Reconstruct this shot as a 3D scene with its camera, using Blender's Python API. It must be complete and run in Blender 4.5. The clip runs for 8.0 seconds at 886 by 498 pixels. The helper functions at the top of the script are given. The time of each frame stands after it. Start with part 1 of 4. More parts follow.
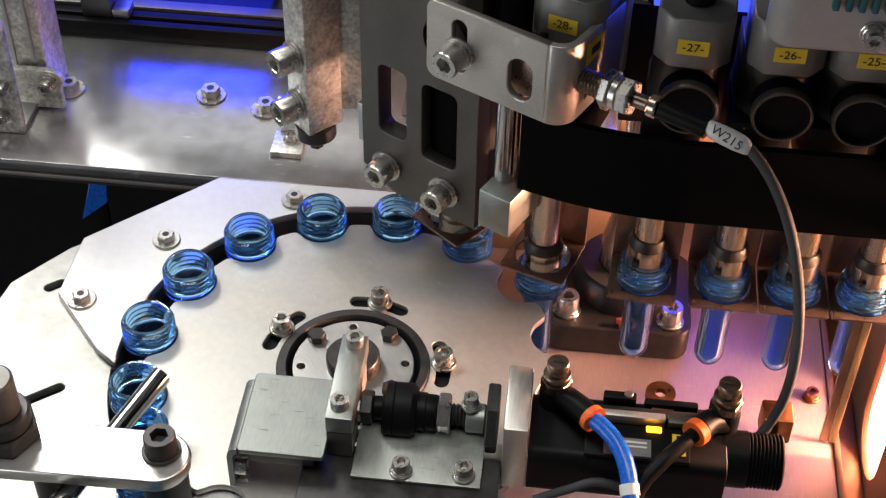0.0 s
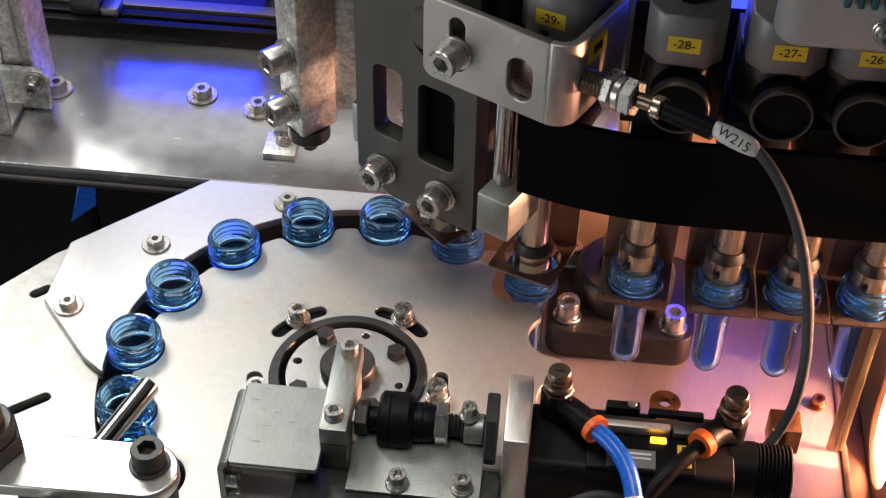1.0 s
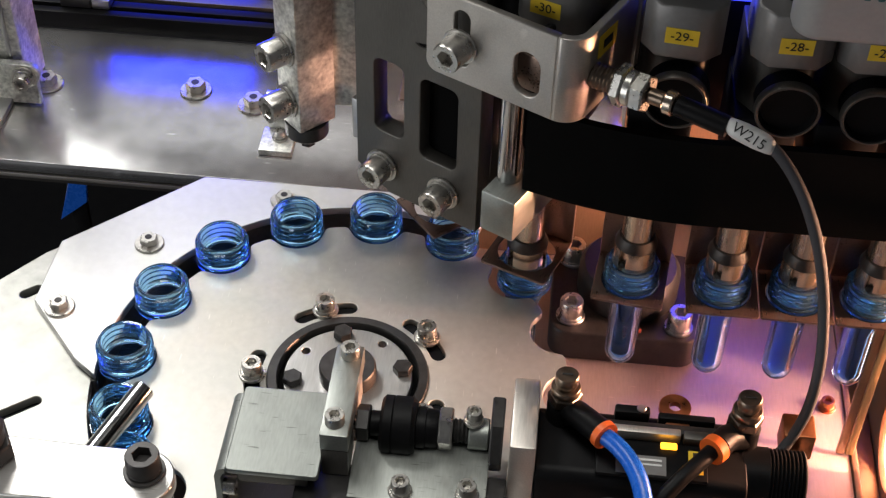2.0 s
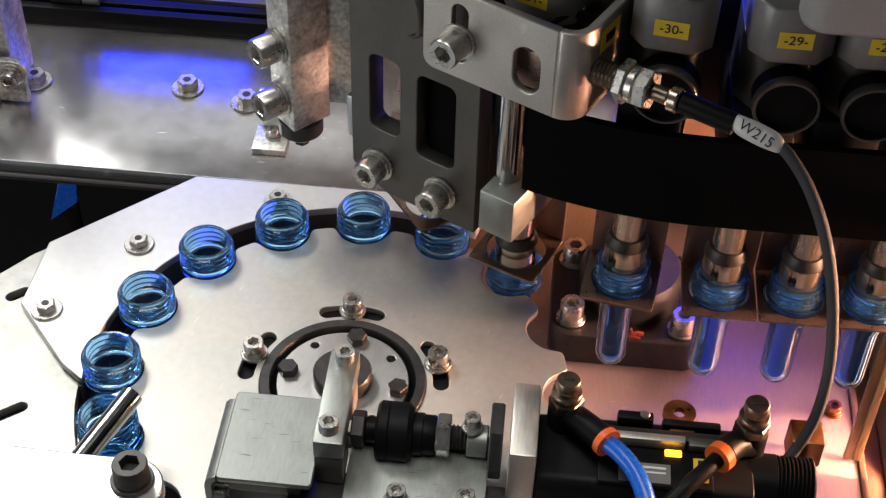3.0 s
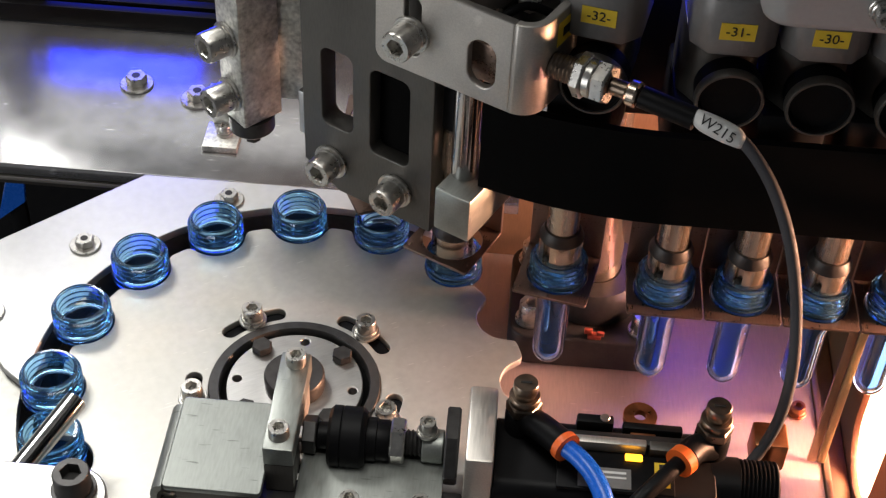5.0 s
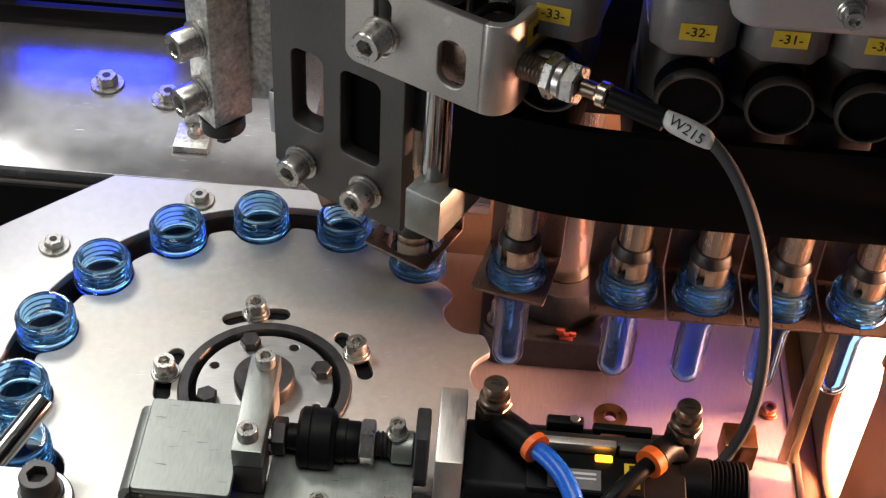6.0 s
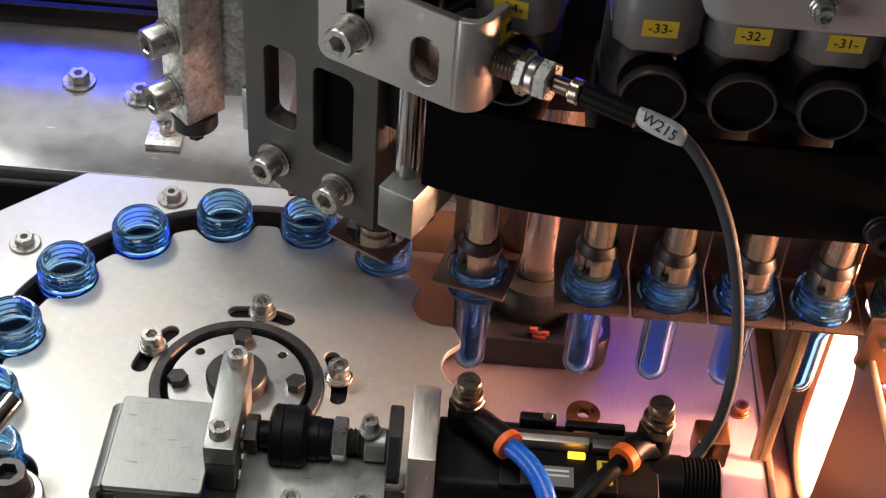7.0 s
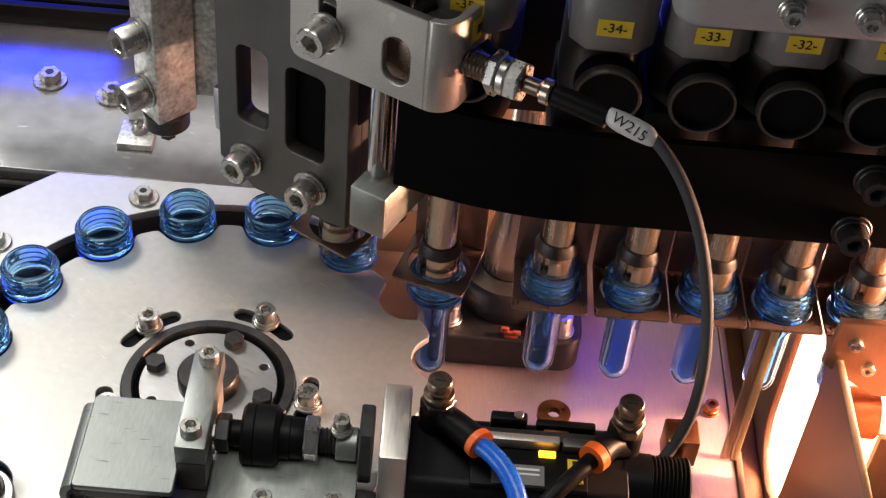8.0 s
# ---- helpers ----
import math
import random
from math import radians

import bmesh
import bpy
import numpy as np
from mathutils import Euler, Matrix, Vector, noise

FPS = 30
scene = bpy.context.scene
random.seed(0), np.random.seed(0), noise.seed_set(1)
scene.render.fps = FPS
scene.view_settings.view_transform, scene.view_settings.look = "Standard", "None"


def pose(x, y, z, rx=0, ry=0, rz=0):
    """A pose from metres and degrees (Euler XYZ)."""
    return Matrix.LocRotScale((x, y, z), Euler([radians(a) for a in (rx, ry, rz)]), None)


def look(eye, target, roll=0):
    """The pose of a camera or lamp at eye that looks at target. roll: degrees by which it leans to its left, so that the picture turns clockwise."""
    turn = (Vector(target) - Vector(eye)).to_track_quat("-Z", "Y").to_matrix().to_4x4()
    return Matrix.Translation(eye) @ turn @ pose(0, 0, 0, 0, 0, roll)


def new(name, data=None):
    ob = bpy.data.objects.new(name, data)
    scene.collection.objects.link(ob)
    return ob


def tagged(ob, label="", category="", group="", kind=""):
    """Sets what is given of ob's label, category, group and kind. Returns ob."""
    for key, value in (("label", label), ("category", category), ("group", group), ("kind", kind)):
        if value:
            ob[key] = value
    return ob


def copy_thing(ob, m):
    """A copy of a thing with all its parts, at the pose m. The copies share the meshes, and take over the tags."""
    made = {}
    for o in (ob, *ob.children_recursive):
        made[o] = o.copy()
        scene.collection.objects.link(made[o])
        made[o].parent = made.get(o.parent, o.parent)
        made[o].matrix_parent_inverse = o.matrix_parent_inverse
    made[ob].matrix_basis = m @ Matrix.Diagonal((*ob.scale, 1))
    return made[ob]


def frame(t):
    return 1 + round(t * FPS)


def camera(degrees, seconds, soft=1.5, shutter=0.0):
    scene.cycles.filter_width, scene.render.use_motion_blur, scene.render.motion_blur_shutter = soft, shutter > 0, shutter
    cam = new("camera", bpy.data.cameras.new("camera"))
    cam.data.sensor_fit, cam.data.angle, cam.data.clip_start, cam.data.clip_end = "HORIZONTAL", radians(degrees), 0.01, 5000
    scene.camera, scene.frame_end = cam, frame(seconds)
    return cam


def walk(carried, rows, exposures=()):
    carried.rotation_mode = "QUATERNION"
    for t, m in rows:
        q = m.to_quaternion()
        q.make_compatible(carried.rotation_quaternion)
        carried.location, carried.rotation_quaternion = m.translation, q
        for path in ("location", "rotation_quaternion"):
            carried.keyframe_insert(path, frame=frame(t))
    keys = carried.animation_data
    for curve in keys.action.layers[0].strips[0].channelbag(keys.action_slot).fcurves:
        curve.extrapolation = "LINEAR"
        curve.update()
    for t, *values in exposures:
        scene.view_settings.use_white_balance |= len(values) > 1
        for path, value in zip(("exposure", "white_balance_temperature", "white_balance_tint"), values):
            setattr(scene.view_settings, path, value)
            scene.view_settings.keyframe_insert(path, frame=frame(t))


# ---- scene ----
cam = camera(33.56, 8.0, soft=1.3)
walk(cam, [
    (0.0, pose(0.0954, -0.5147, 0.5784, 46.639, -0.861, 6.262)),
    (0.5, pose(0.0930, -0.5042, 0.5701, 46.594, -0.890, 6.175)),
    (1.0, pose(0.0928, -0.4965, 0.5653, 46.590, -0.923, 6.089)),
    (1.5, pose(0.0857, -0.4879, 0.5588, 46.413, -1.184, 5.845)),
    (3.0, pose(0.0829, -0.4660, 0.5395, 46.393, -1.304, 5.678)),
    (3.5, pose(0.0833, -0.4556, 0.5313, 46.318, -1.216, 5.589)),
    (4.0, pose(0.0830, -0.4501, 0.5267, 46.275, -1.428, 5.487)),
    (4.5, pose(0.0845, -0.4519, 0.5264, 46.334, -1.778, 5.004)),
    (6.0, pose(0.0902, -0.4502, 0.5256, 46.447, -2.690, 3.941)),
    (6.5, pose(0.0906, -0.4499, 0.5243, 46.480, -3.035, 3.575)),
    (7.0, pose(0.0909, -0.4516, 0.5228, 46.641, -3.419, 3.237)),
    (7.5, pose(0.0908, -0.4519, 0.5226, 46.640, -3.774, 2.891)),
    (8.0, pose(0.0919, -0.4533, 0.5240, 46.706, -4.175, 2.543)),
])

# ---------------------------------------------------------------- light
world = bpy.data.worlds.new("hall")
scene.world = world
world.use_nodes = True
world.node_tree.nodes["Background"].inputs[0].default_value = (0.62, 0.62, 0.62, 1)
world.node_tree.nodes["Background"].inputs[1].default_value = 0.06
scene.view_settings.exposure = 0.0


def area_lamp(name, eye, target, sx, sy, watts, color):
    data = bpy.data.lights.new(name, "AREA")
    data.shape, data.size, data.size_y, data.energy, data.color = "RECTANGLE", sx, sy, watts, color
    ob = new(name, data)
    ob.matrix_world = look(eye, target)
    return ob


area_lamp("machine_light", (-0.48, 0.44, 0.74), (-0.15, 0.03, 0.0), 0.32, 0.20, 5.2, (1.0, 0.985, 0.95))
# Unseen panel added to give deck and star a broad reflection.
area_lamp("rear_reflection_fill", (-0.4, 2.20, 2.05), (-0.4, 2.20, 0.0), 3.4, 1.2, 12.5, (1.0, 0.99, 0.96))
# Overhead fill added to brighten the star wheel and upper faces.
area_lamp("overhead_fill", (0.02, -0.08, 1.95), (0.05, 0.0, 0.0), 1.3, 0.8, 24.5, (1.0, 0.98, 0.93))
# Low front-left fill added to lift the upright faces.
area_lamp("front_left_fill", (-2.3, -1.35, 0.20), (0.0, 0.0, 0.05), 1.4, 1.4, 26.0, (0.97, 0.985, 1.0))
area_lamp("heater_light", (0.50, 0.032, 0.050), (0.09, 0.060, 0.06), 0.016, 0.06, 7.0, (1.0, 0.50, 0.29))
# Added fill that carries oven glow over the end panel to the floor.
area_lamp("oven_glow_fill", (0.40, 0.100, 0.081), (0.05, 0.100, -0.05), 0.12, 0.03, 6.8, (1.0, 0.52, 0.36))
area_lamp("oven_mouth_light", (0.425, 0.078, -0.040), (0.0, 0.060, -0.060), 0.13, 0.10, 1.8, (1.0, 0.45, 0.40))


# ---------------------------------------------------------------- materials
def nodes_of(name):
    m = bpy.data.materials.new(name)
    m.use_nodes = True
    nt = m.node_tree
    return m, nt, nt.nodes["Principled BSDF"]


def surface(name, color, rough=0.4, metal=0.0, streak=None, grain=350.0, vary=0.12, stain=30.0, bump=0.15, coat=0.0, spec=0.5, scratch=0.0, rvar=0.28):
    """A surface with fine grain (or brushed streaks) and broad stains, in metres of the thing itself."""
    m, nt, p = nodes_of(name)
    N, L = nt.nodes.new, nt.links.new
    tc, mp = N("ShaderNodeTexCoord"), N("ShaderNodeMapping")
    mp.inputs["Scale"].default_value = streak or (1, 1, 1)
    L(tc.outputs["Object"], mp.inputs["Vector"])
    fine, broad = N("ShaderNodeTexNoise"), N("ShaderNodeTexNoise")
    fine.inputs["Scale"].default_value, fine.inputs["Detail"].default_value = grain, 5
    broad.inputs["Scale"].default_value, broad.inputs["Detail"].default_value = stain, 6
    L(mp.outputs[0], fine.inputs["Vector"])
    L(tc.outputs["Object"], broad.inputs["Vector"])
    mixv = N("ShaderNodeMath")
    mixv.operation = "ADD"
    L(fine.outputs["Fac"], mixv.inputs[0])
    L(broad.outputs["Fac"], mixv.inputs[1])
    col = N("ShaderNodeMapRange")
    col.inputs[1].default_value, col.inputs[2].default_value = 0.7, 1.3
    col.inputs[3].default_value, col.inputs[4].default_value = 1 - vary, 1 + vary
    L(mixv.outputs[0], col.inputs[0])
    mul = N("ShaderNodeVectorMath")
    mul.operation = "SCALE"
    mul.inputs[0].default_value = color
    L(col.outputs[0], mul.inputs["Scale"])
    out = mul
    if scratch:
        for turn, wide in ((0.5, 700), (-0.9, 900), (1.35, 800)):
            sm, sn, sr, sx = N("ShaderNodeMapping"), N("ShaderNodeTexNoise"), N("ShaderNodeMapRange"), N("ShaderNodeVectorMath")
            sm.inputs["Rotation"].default_value = (0, 0, turn)
            sm.inputs["Scale"].default_value = (90, wide, 90)
            sn.inputs["Scale"].default_value, sn.inputs["Detail"].default_value = 1.0, 1
            sr.inputs[1].default_value, sr.inputs[2].default_value = 0.735, 0.80
            sr.inputs[3].default_value, sr.inputs[4].default_value = 1.0, 1.0 + scratch
            sx.operation = "SCALE"
            L(tc.outputs["Object"], sm.inputs["Vector"])
            L(sm.outputs[0], sn.inputs["Vector"])
            L(sn.outputs["Fac"], sr.inputs[0])
            L(out.outputs[0], sx.inputs[0])
            L(sr.outputs[0], sx.inputs["Scale"])
            out = sx
    L(out.outputs[0], p.inputs["Base Color"])
    rg = N("ShaderNodeMapRange")
    rg.inputs[1].default_value, rg.inputs[2].default_value = 0.6, 1.4
    rg.inputs[3].default_value, rg.inputs[4].default_value = rough * (1 - rvar), min(1, rough * (1 + rvar))
    L(mixv.outputs[0], rg.inputs[0])
    L(rg.outputs[0], p.inputs["Roughness"])
    bp = N("ShaderNodeBump")
    bp.inputs["Strength"].default_value, bp.inputs["Distance"].default_value = bump, 0.0004
    L(fine.outputs["Fac"], bp.inputs["Height"])
    L(bp.outputs[0], p.inputs["Normal"])
    p.inputs["Metallic"].default_value = metal
    p.inputs["Coat Weight"].default_value = coat
    p.inputs["Specular IOR Level"].default_value = spec
    return m


def glow(name, color, strength):
    m, nt, p = nodes_of(name)
    p.inputs["Base Color"].default_value = (*color, 1)
    p.inputs["Emission Color"].default_value = (*color, 1)
    p.inputs["Emission Strength"].default_value = strength
    return m


def clear_plastic(name, color, rough=0.03, ior=1.5, clear=1.0):
    m, nt, p = nodes_of(name)
    p.inputs["Base Color"].default_value = (*color, 1)
    p.inputs["Roughness"].default_value = rough
    p.inputs["IOR"].default_value = ior
    p.inputs["Transmission Weight"].default_value = clear
    return m


STEEL = surface("brushed_stainless", (0.56, 0.55, 0.53), 0.36, 1.0, (6, 60, 60), 22, 0.10, 18, 0.10)
STAR = surface("ground_stainless", (0.52, 0.505, 0.465), 0.44, 0.65, (1, 1, 1), 220, 0.09, 11, 0.02, scratch=0.30, rvar=0.22)
GUIDE = surface("guide_stainless", (0.64, 0.64, 0.625), 0.46, 1.0, (1, 1, 1), 200, 0.06, 12, 0.02, rvar=0.12)
WORN = surface("stained_stainless", (0.44, 0.44, 0.41), 0.50, 1.0, None, 60, 0.45, 40, 0.2)
ALU = surface("milled_aluminium", (0.50, 0.50, 0.50), 0.34, 1.0, (1, 1.6, 1), 140, 0.10, 26, 0.05, scratch=0.5)
ALU_BLOCK = surface("anodised_aluminium", (0.52, 0.49, 0.45), 0.44, 0.85, (60, 6, 60), 24, 0.14, 30, 0.1, scratch=0.15)
CAST = surface("galvanised_steel", (0.60, 0.60, 0.56), 0.42, 0.7, None, 420, 0.48, 130, 0.8)
ZINC = surface("zinc_plate", (0.29, 0.305, 0.285), 0.44, 0.85, (50, 8, 50), 20, 0.14, 60, 0.08, scratch=-0.45)
BOLT = surface("bolt_steel", (0.62, 0.60, 0.56), 0.30, 1.0, None, 500, 0.15, 90, 0.1)
CHROME = surface("polished_rod", (0.62, 0.61, 0.60), 0.14, 1.0, (80, 80, 4), 30, 0.06, 60, 0.03)
DARKSTEEL = surface("blackened_steel", (0.055, 0.053, 0.052), 0.42, 0.7, None, 300, 0.2, 40, 0.15)
BRACKET = surface("grey_bracket_steel", (0.120, 0.113, 0.103), 0.42, 0.75, (60, 60, 8), 24, 0.16, 30, 0.12)
BLACK = surface("black_plastic", (0.005, 0.005, 0.0055), 0.46, 0.0, None, 500, 0.2, 60, 0.1, spec=0.10)
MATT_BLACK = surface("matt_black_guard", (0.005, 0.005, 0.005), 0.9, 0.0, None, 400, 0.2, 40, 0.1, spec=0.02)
# Near-black colour in place of the shade in and under the machine.
VOID = surface("near_black_shade", (0.01, 0.01, 0.012), 0.7, 0.0, None, 90, 0.3, 10, 0.1, spec=0.2)
# Stainless floor with some of the heater's warm light mixed into its colour.
FLOOR = surface("stainless_warm_tint", (0.58, 0.48, 0.45), 0.44, 0.45, (60, 8, 60), 16, 0.10, 12, 0.06, scratch=0.2)
# Brown of the panel steel includes the oven's amber glow.
OVEN = surface("panel_steel_glow_tint", (0.38, 0.24, 0.15), 0.42, 0.65, (60, 60, 8), 20, 0.14, 25, 0.1)
# Mandrel and shield steel carry the heater's copper reflections in their base colour.
LINK = surface("mandrel_steel_warm_tint", (0.55, 0.46, 0.37), 0.24, 0.95, (60, 60, 3), 12, 0.10, 80, 0.02)
SHIELD = surface("shield_steel_warm_tint", (0.21, 0.145, 0.115), 0.32, 0.75, (40, 8, 40), 24, 0.14, 60, 0.08)
GREYBOX = surface("grey_housing", (0.20, 0.195, 0.19), 0.42, 0.3, None, 400, 0.08, 40, 0.1)
WHITE = surface("white_plastic", (0.62, 0.62, 0.60), 0.4, 0.0, None, 400, 0.05, 40, 0.05)
COVER = surface("grey_painted_cover", (0.34, 0.34, 0.335), 0.42, 0.1, None, 400, 0.06, 40, 0.05)
TEAL = surface("teal_plastic", (0.01, 0.10, 0.11), 0.4, 0.0, None, 400, 0.1, 40, 0.05)
YELLOW = surface("yellow_label", (0.72, 0.50, 0.03), 0.5, 0.0, None, 400, 0.06, 60, 0.03)
INK = surface("black_ink", (0.01, 0.01, 0.01), 0.6, 0.0)
ORANGE = surface("orange_ring", (0.75, 0.13, 0.02), 0.4, 0.0, None, 400, 0.08, 60, 0.05)
DULL_RED = surface("dull_red_plastic", (0.30, 0.05, 0.025), 0.5, 0.0, None, 400, 0.15, 60, 0.05)
BLUEHOSE = surface("blue_hose", (0.01, 0.11, 0.55), 0.28, 0.0, None, 400, 0.05, 60, 0.03)
GREYCABLE = surface("grey_cable", (0.06, 0.06, 0.065), 0.7, 0.0, None, 400, 0.08, 60, 0.08, spec=0.2)
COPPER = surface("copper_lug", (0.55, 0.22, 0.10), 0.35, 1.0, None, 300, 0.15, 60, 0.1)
WALLP = surface("hall_paint", (0.35, 0.36, 0.38), 0.7, 0.0, None, 20, 0.06, 2, 0.1)
PET = clear_plastic("blue_clear_preform", (0.27, 0.55, 1.0), 0.03, 1.36, 0.985)
PET_NECK = clear_plastic("thin_blue_clear_neck", (0.36, 0.70, 1.0), 0.03, 1.38, 0.97)
AMBER = glow("amber_led", (1.0, 0.42, 0.02), 3.5)
BRASS = surface("dark_brass", (0.22, 0.17, 0.13), 0.34, 1.0, None, 300, 0.2, 80, 0.1)
BLUELED = glow("blue_light", (0.01, 0.03, 1.0), 7.0)
BLUESTRIP = glow("blue_strip_light", (0.03, 0.05, 1.0), 3.0)
# Golden colour in place of light caught on the oven's edge post.
POST_HIGHLIGHT = surface("gold_highlight_tint", (0.80, 0.56, 0.27), 0.38, 0.4, (60, 60, 8), 20, 0.12, 25, 0.1)
DECK = surface("scratched_deck", (0.46, 0.46, 0.46), 0.215, 0.86, None, 60, 0.20, 22, 0.03, scratch=0.8, rvar=0.15)
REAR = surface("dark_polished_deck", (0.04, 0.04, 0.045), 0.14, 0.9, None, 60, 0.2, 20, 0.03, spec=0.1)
HEAT = glow("heater_lamp", (1.0, 0.62, 0.38), 6.0)


# ---------------------------------------------------------------- mesh helpers
def mesh_of(bm, name, smooth=40):
    me = bpy.data.meshes.new(name)
    bmesh.ops.recalc_face_normals(bm, faces=bm.faces[:])
    for e in bm.edges:
        e.smooth = len(e.link_faces) == 2 and e.calc_face_angle(0) < radians(smooth)
    for f in bm.faces:
        f.smooth = True
    bm.to_mesh(me)
    bm.free()
    return me


def part(name, bm, material, parent=None, label="", m=None):
    """One mesh object, from a bmesh or a ready mesh, under a thing or a part."""
    me = bm if isinstance(bm, bpy.types.Mesh) else mesh_of(bm, name)
    if not me.materials:
        me.materials.append(material)
    ob = new(name, me)
    ob.parent = parent
    if m is not None:
        ob.matrix_basis = m
    if label:
        ob["label"] = label
    return ob


def thing(name, label, category, m=None, group="", kind=""):
    ob = new(name)
    ob.empty_display_size = 0.01
    if m is not None:
        ob.matrix_basis = m
    return tagged(ob, label, category, group, kind)


def solid(name, bm, material, label, category, kind="", group="", m=None):
    return tagged(part(name, bm, material, None, "", m), label, category, group, kind)


def box(x0, y0, z0, x1, y1, z1, bevel=0.0006, bm=None):
    bm = bm or bmesh.new()
    out = bmesh.ops.create_cube(bm, size=1)
    vs = out["verts"]
    for v in vs:
        v.co = Vector(((x0 + x1) / 2 + v.co.x * (x1 - x0), (y0 + y1) / 2 + v.co.y * (y1 - y0), (z0 + z1) / 2 + v.co.z * (z1 - z0)))
    if bevel:
        es = list({e for v in vs for e in v.link_edges})
        bmesh.ops.bevel(bm, geom=es, offset=bevel, segments=2, affect="EDGES", profile=0.5)
    return bm


def lathe(profile, seg=32, bm=None, m=None, closed=False):
    """A turned body round z: rows of (radius, height)."""
    bm = bm or bmesh.new()
    m = m or Matrix.Identity(4)
    rings = []
    for r, z in profile:
        if r < 1e-7:
            rings.append([bm.verts.new(m @ Vector((0, 0, z)))])
        else:
            rings.append([bm.verts.new(m @ Vector((r * math.cos(2 * math.pi * k / seg), r * math.sin(2 * math.pi * k / seg), z))) for k in range(seg)])
    pairs = list(zip(rings, rings[1:])) + ([(rings[-1], rings[0])] if closed else [])
    for a, b in pairs:
        for k in range(seg):
            k2 = (k + 1) % seg
            if len(a) == 1 and len(b) == 1:
                continue
            if len(a) == 1:
                bm.faces.new((a[0], b[k2], b[k]))
            elif len(b) == 1:
                bm.faces.new((a[k], a[k2], b[0]))
            else:
                bm.faces.new((a[k], a[k2], b[k2], b[k]))
    return bm


def rod(r, z0, z1, bev=0.0006, seg=28, bm=None, m=None):
    return lathe([(0, z0), (r - bev, z0), (r, z0 + bev), (r, z1 - bev), (r - bev, z1), (0, z1)], seg, bm, m)


def prism(n, r, z0, z1, bev=0.0006, turn=0.0, bm=None, m=None):
    m = (m or Matrix.Identity(4)) @ Matrix.Rotation(turn, 4, "Z")
    return lathe([(0, z0), (r - bev, z0), (r, z0 + bev), (r, z1 - bev), (r - bev, z1), (0, z1)], n, bm, m)


def sweep(points, r, seg=12, caps=True):
    """A round hose or wire along a smooth line through the points."""
    pts = [Vector(p) for p in points]
    line = []
    for i in range(len(pts) - 1):
        p0, p1, p2, p3 = pts[max(i - 1, 0)], pts[i], pts[i + 1], pts[min(i + 2, len(pts) - 1)]
        for k in range(8):
            t = k / 8
            line.append(0.5 * (2 * p1 + (p2 - p0) * t + (2 * p0 - 5 * p1 + 4 * p2 - p3) * t * t + (3 * p1 - p0 - 3 * p2 + p3) * t ** 3))
    line.append(pts[-1])
    bm, rings, side = bmesh.new(), [], Vector((0.3, 1, 0.2))
    for i, p in enumerate(line):
        d = (line[min(i + 1, len(line) - 1)] - line[max(i - 1, 0)]).normalized()
        u = d.cross(side).normalized()
        w = d.cross(u)
        rings.append([bm.verts.new(p + r * (math.cos(2 * math.pi * k / seg) * u + math.sin(2 * math.pi * k / seg) * w)) for k in range(seg)])
    for a, b in zip(rings, rings[1:]):
        for k in range(seg):
            bm.faces.new((a[k], a[(k + 1) % seg], b[(k + 1) % seg], b[k]))
    if caps:
        bm.faces.new(rings[0])
        bm.faces.new(rings[-1])
    return bm


def sheet(outlines, z0, z1, bevel=0.0004, name="sheet"):
    """A flat plate between two heights with its holes: the first outline is the rim, the others the holes."""
    cu = bpy.data.curves.new(name, "CURVE")
    cu.dimensions, cu.fill_mode = "2D", "BOTH"
    cu.extrude, cu.bevel_depth, cu.bevel_resolution, cu.offset = (z1 - z0) / 2 - bevel, bevel, 1, -bevel
    for line in outlines:
        sp = cu.splines.new("POLY")
        sp.points.add(len(line) - 1)
        for q, (x, y) in zip(sp.points, line):
            q.co = (x, y, 0, 1)
        sp.use_cyclic_u = True
    ob = bpy.data.objects.new(name, cu)
    scene.collection.objects.link(ob)
    dg = bpy.context.evaluated_depsgraph_get()
    dg.update()
    me = bpy.data.meshes.new_from_object(ob.evaluated_get(dg))
    bpy.data.objects.remove(ob)
    me.transform(Matrix.Translation((0, 0, (z0 + z1) / 2)))
    me.materials.clear()
    bm = bmesh.new()
    bm.from_mesh(me)
    bmesh.ops.remove_doubles(bm, verts=bm.verts[:], dist=1e-6)
    bm.to_mesh(me)
    bm.free()
    return me


def circle(cx, cy, r, n=48):
    return [(cx + r * math.cos(2 * math.pi * k / n), cy + r * math.sin(2 * math.pi * k / n)) for k in range(n)]


def slot_line(cx, cy, length, width, turn, n=10):
    """A slot with round ends."""
    out = []
    for s, a0 in ((1, -90), (-1, 90)):
        for k in range(n + 1):
            a = radians(a0 + 180 * k / n)
            x, y = s * (length - width) / 2 + width / 2 * math.cos(a), width / 2 * math.sin(a)
            out.append((cx + x * math.cos(turn) - y * math.sin(turn), cy + x * math.sin(turn) + y * math.cos(turn)))
    return out


def rounded(x0, y0, x1, y1, r, n=5):
    out = []
    for cx, cy, a0 in ((x1 - r, y0 + r, -90), (x1 - r, y1 - r, 0), (x0 + r, y1 - r, 90), (x0 + r, y0 + r, 180)):
        out += [(cx + r * math.cos(radians(a0 + 90 * k / n)), cy + r * math.sin(radians(a0 + 90 * k / n))) for k in range(n + 1)]
    return out


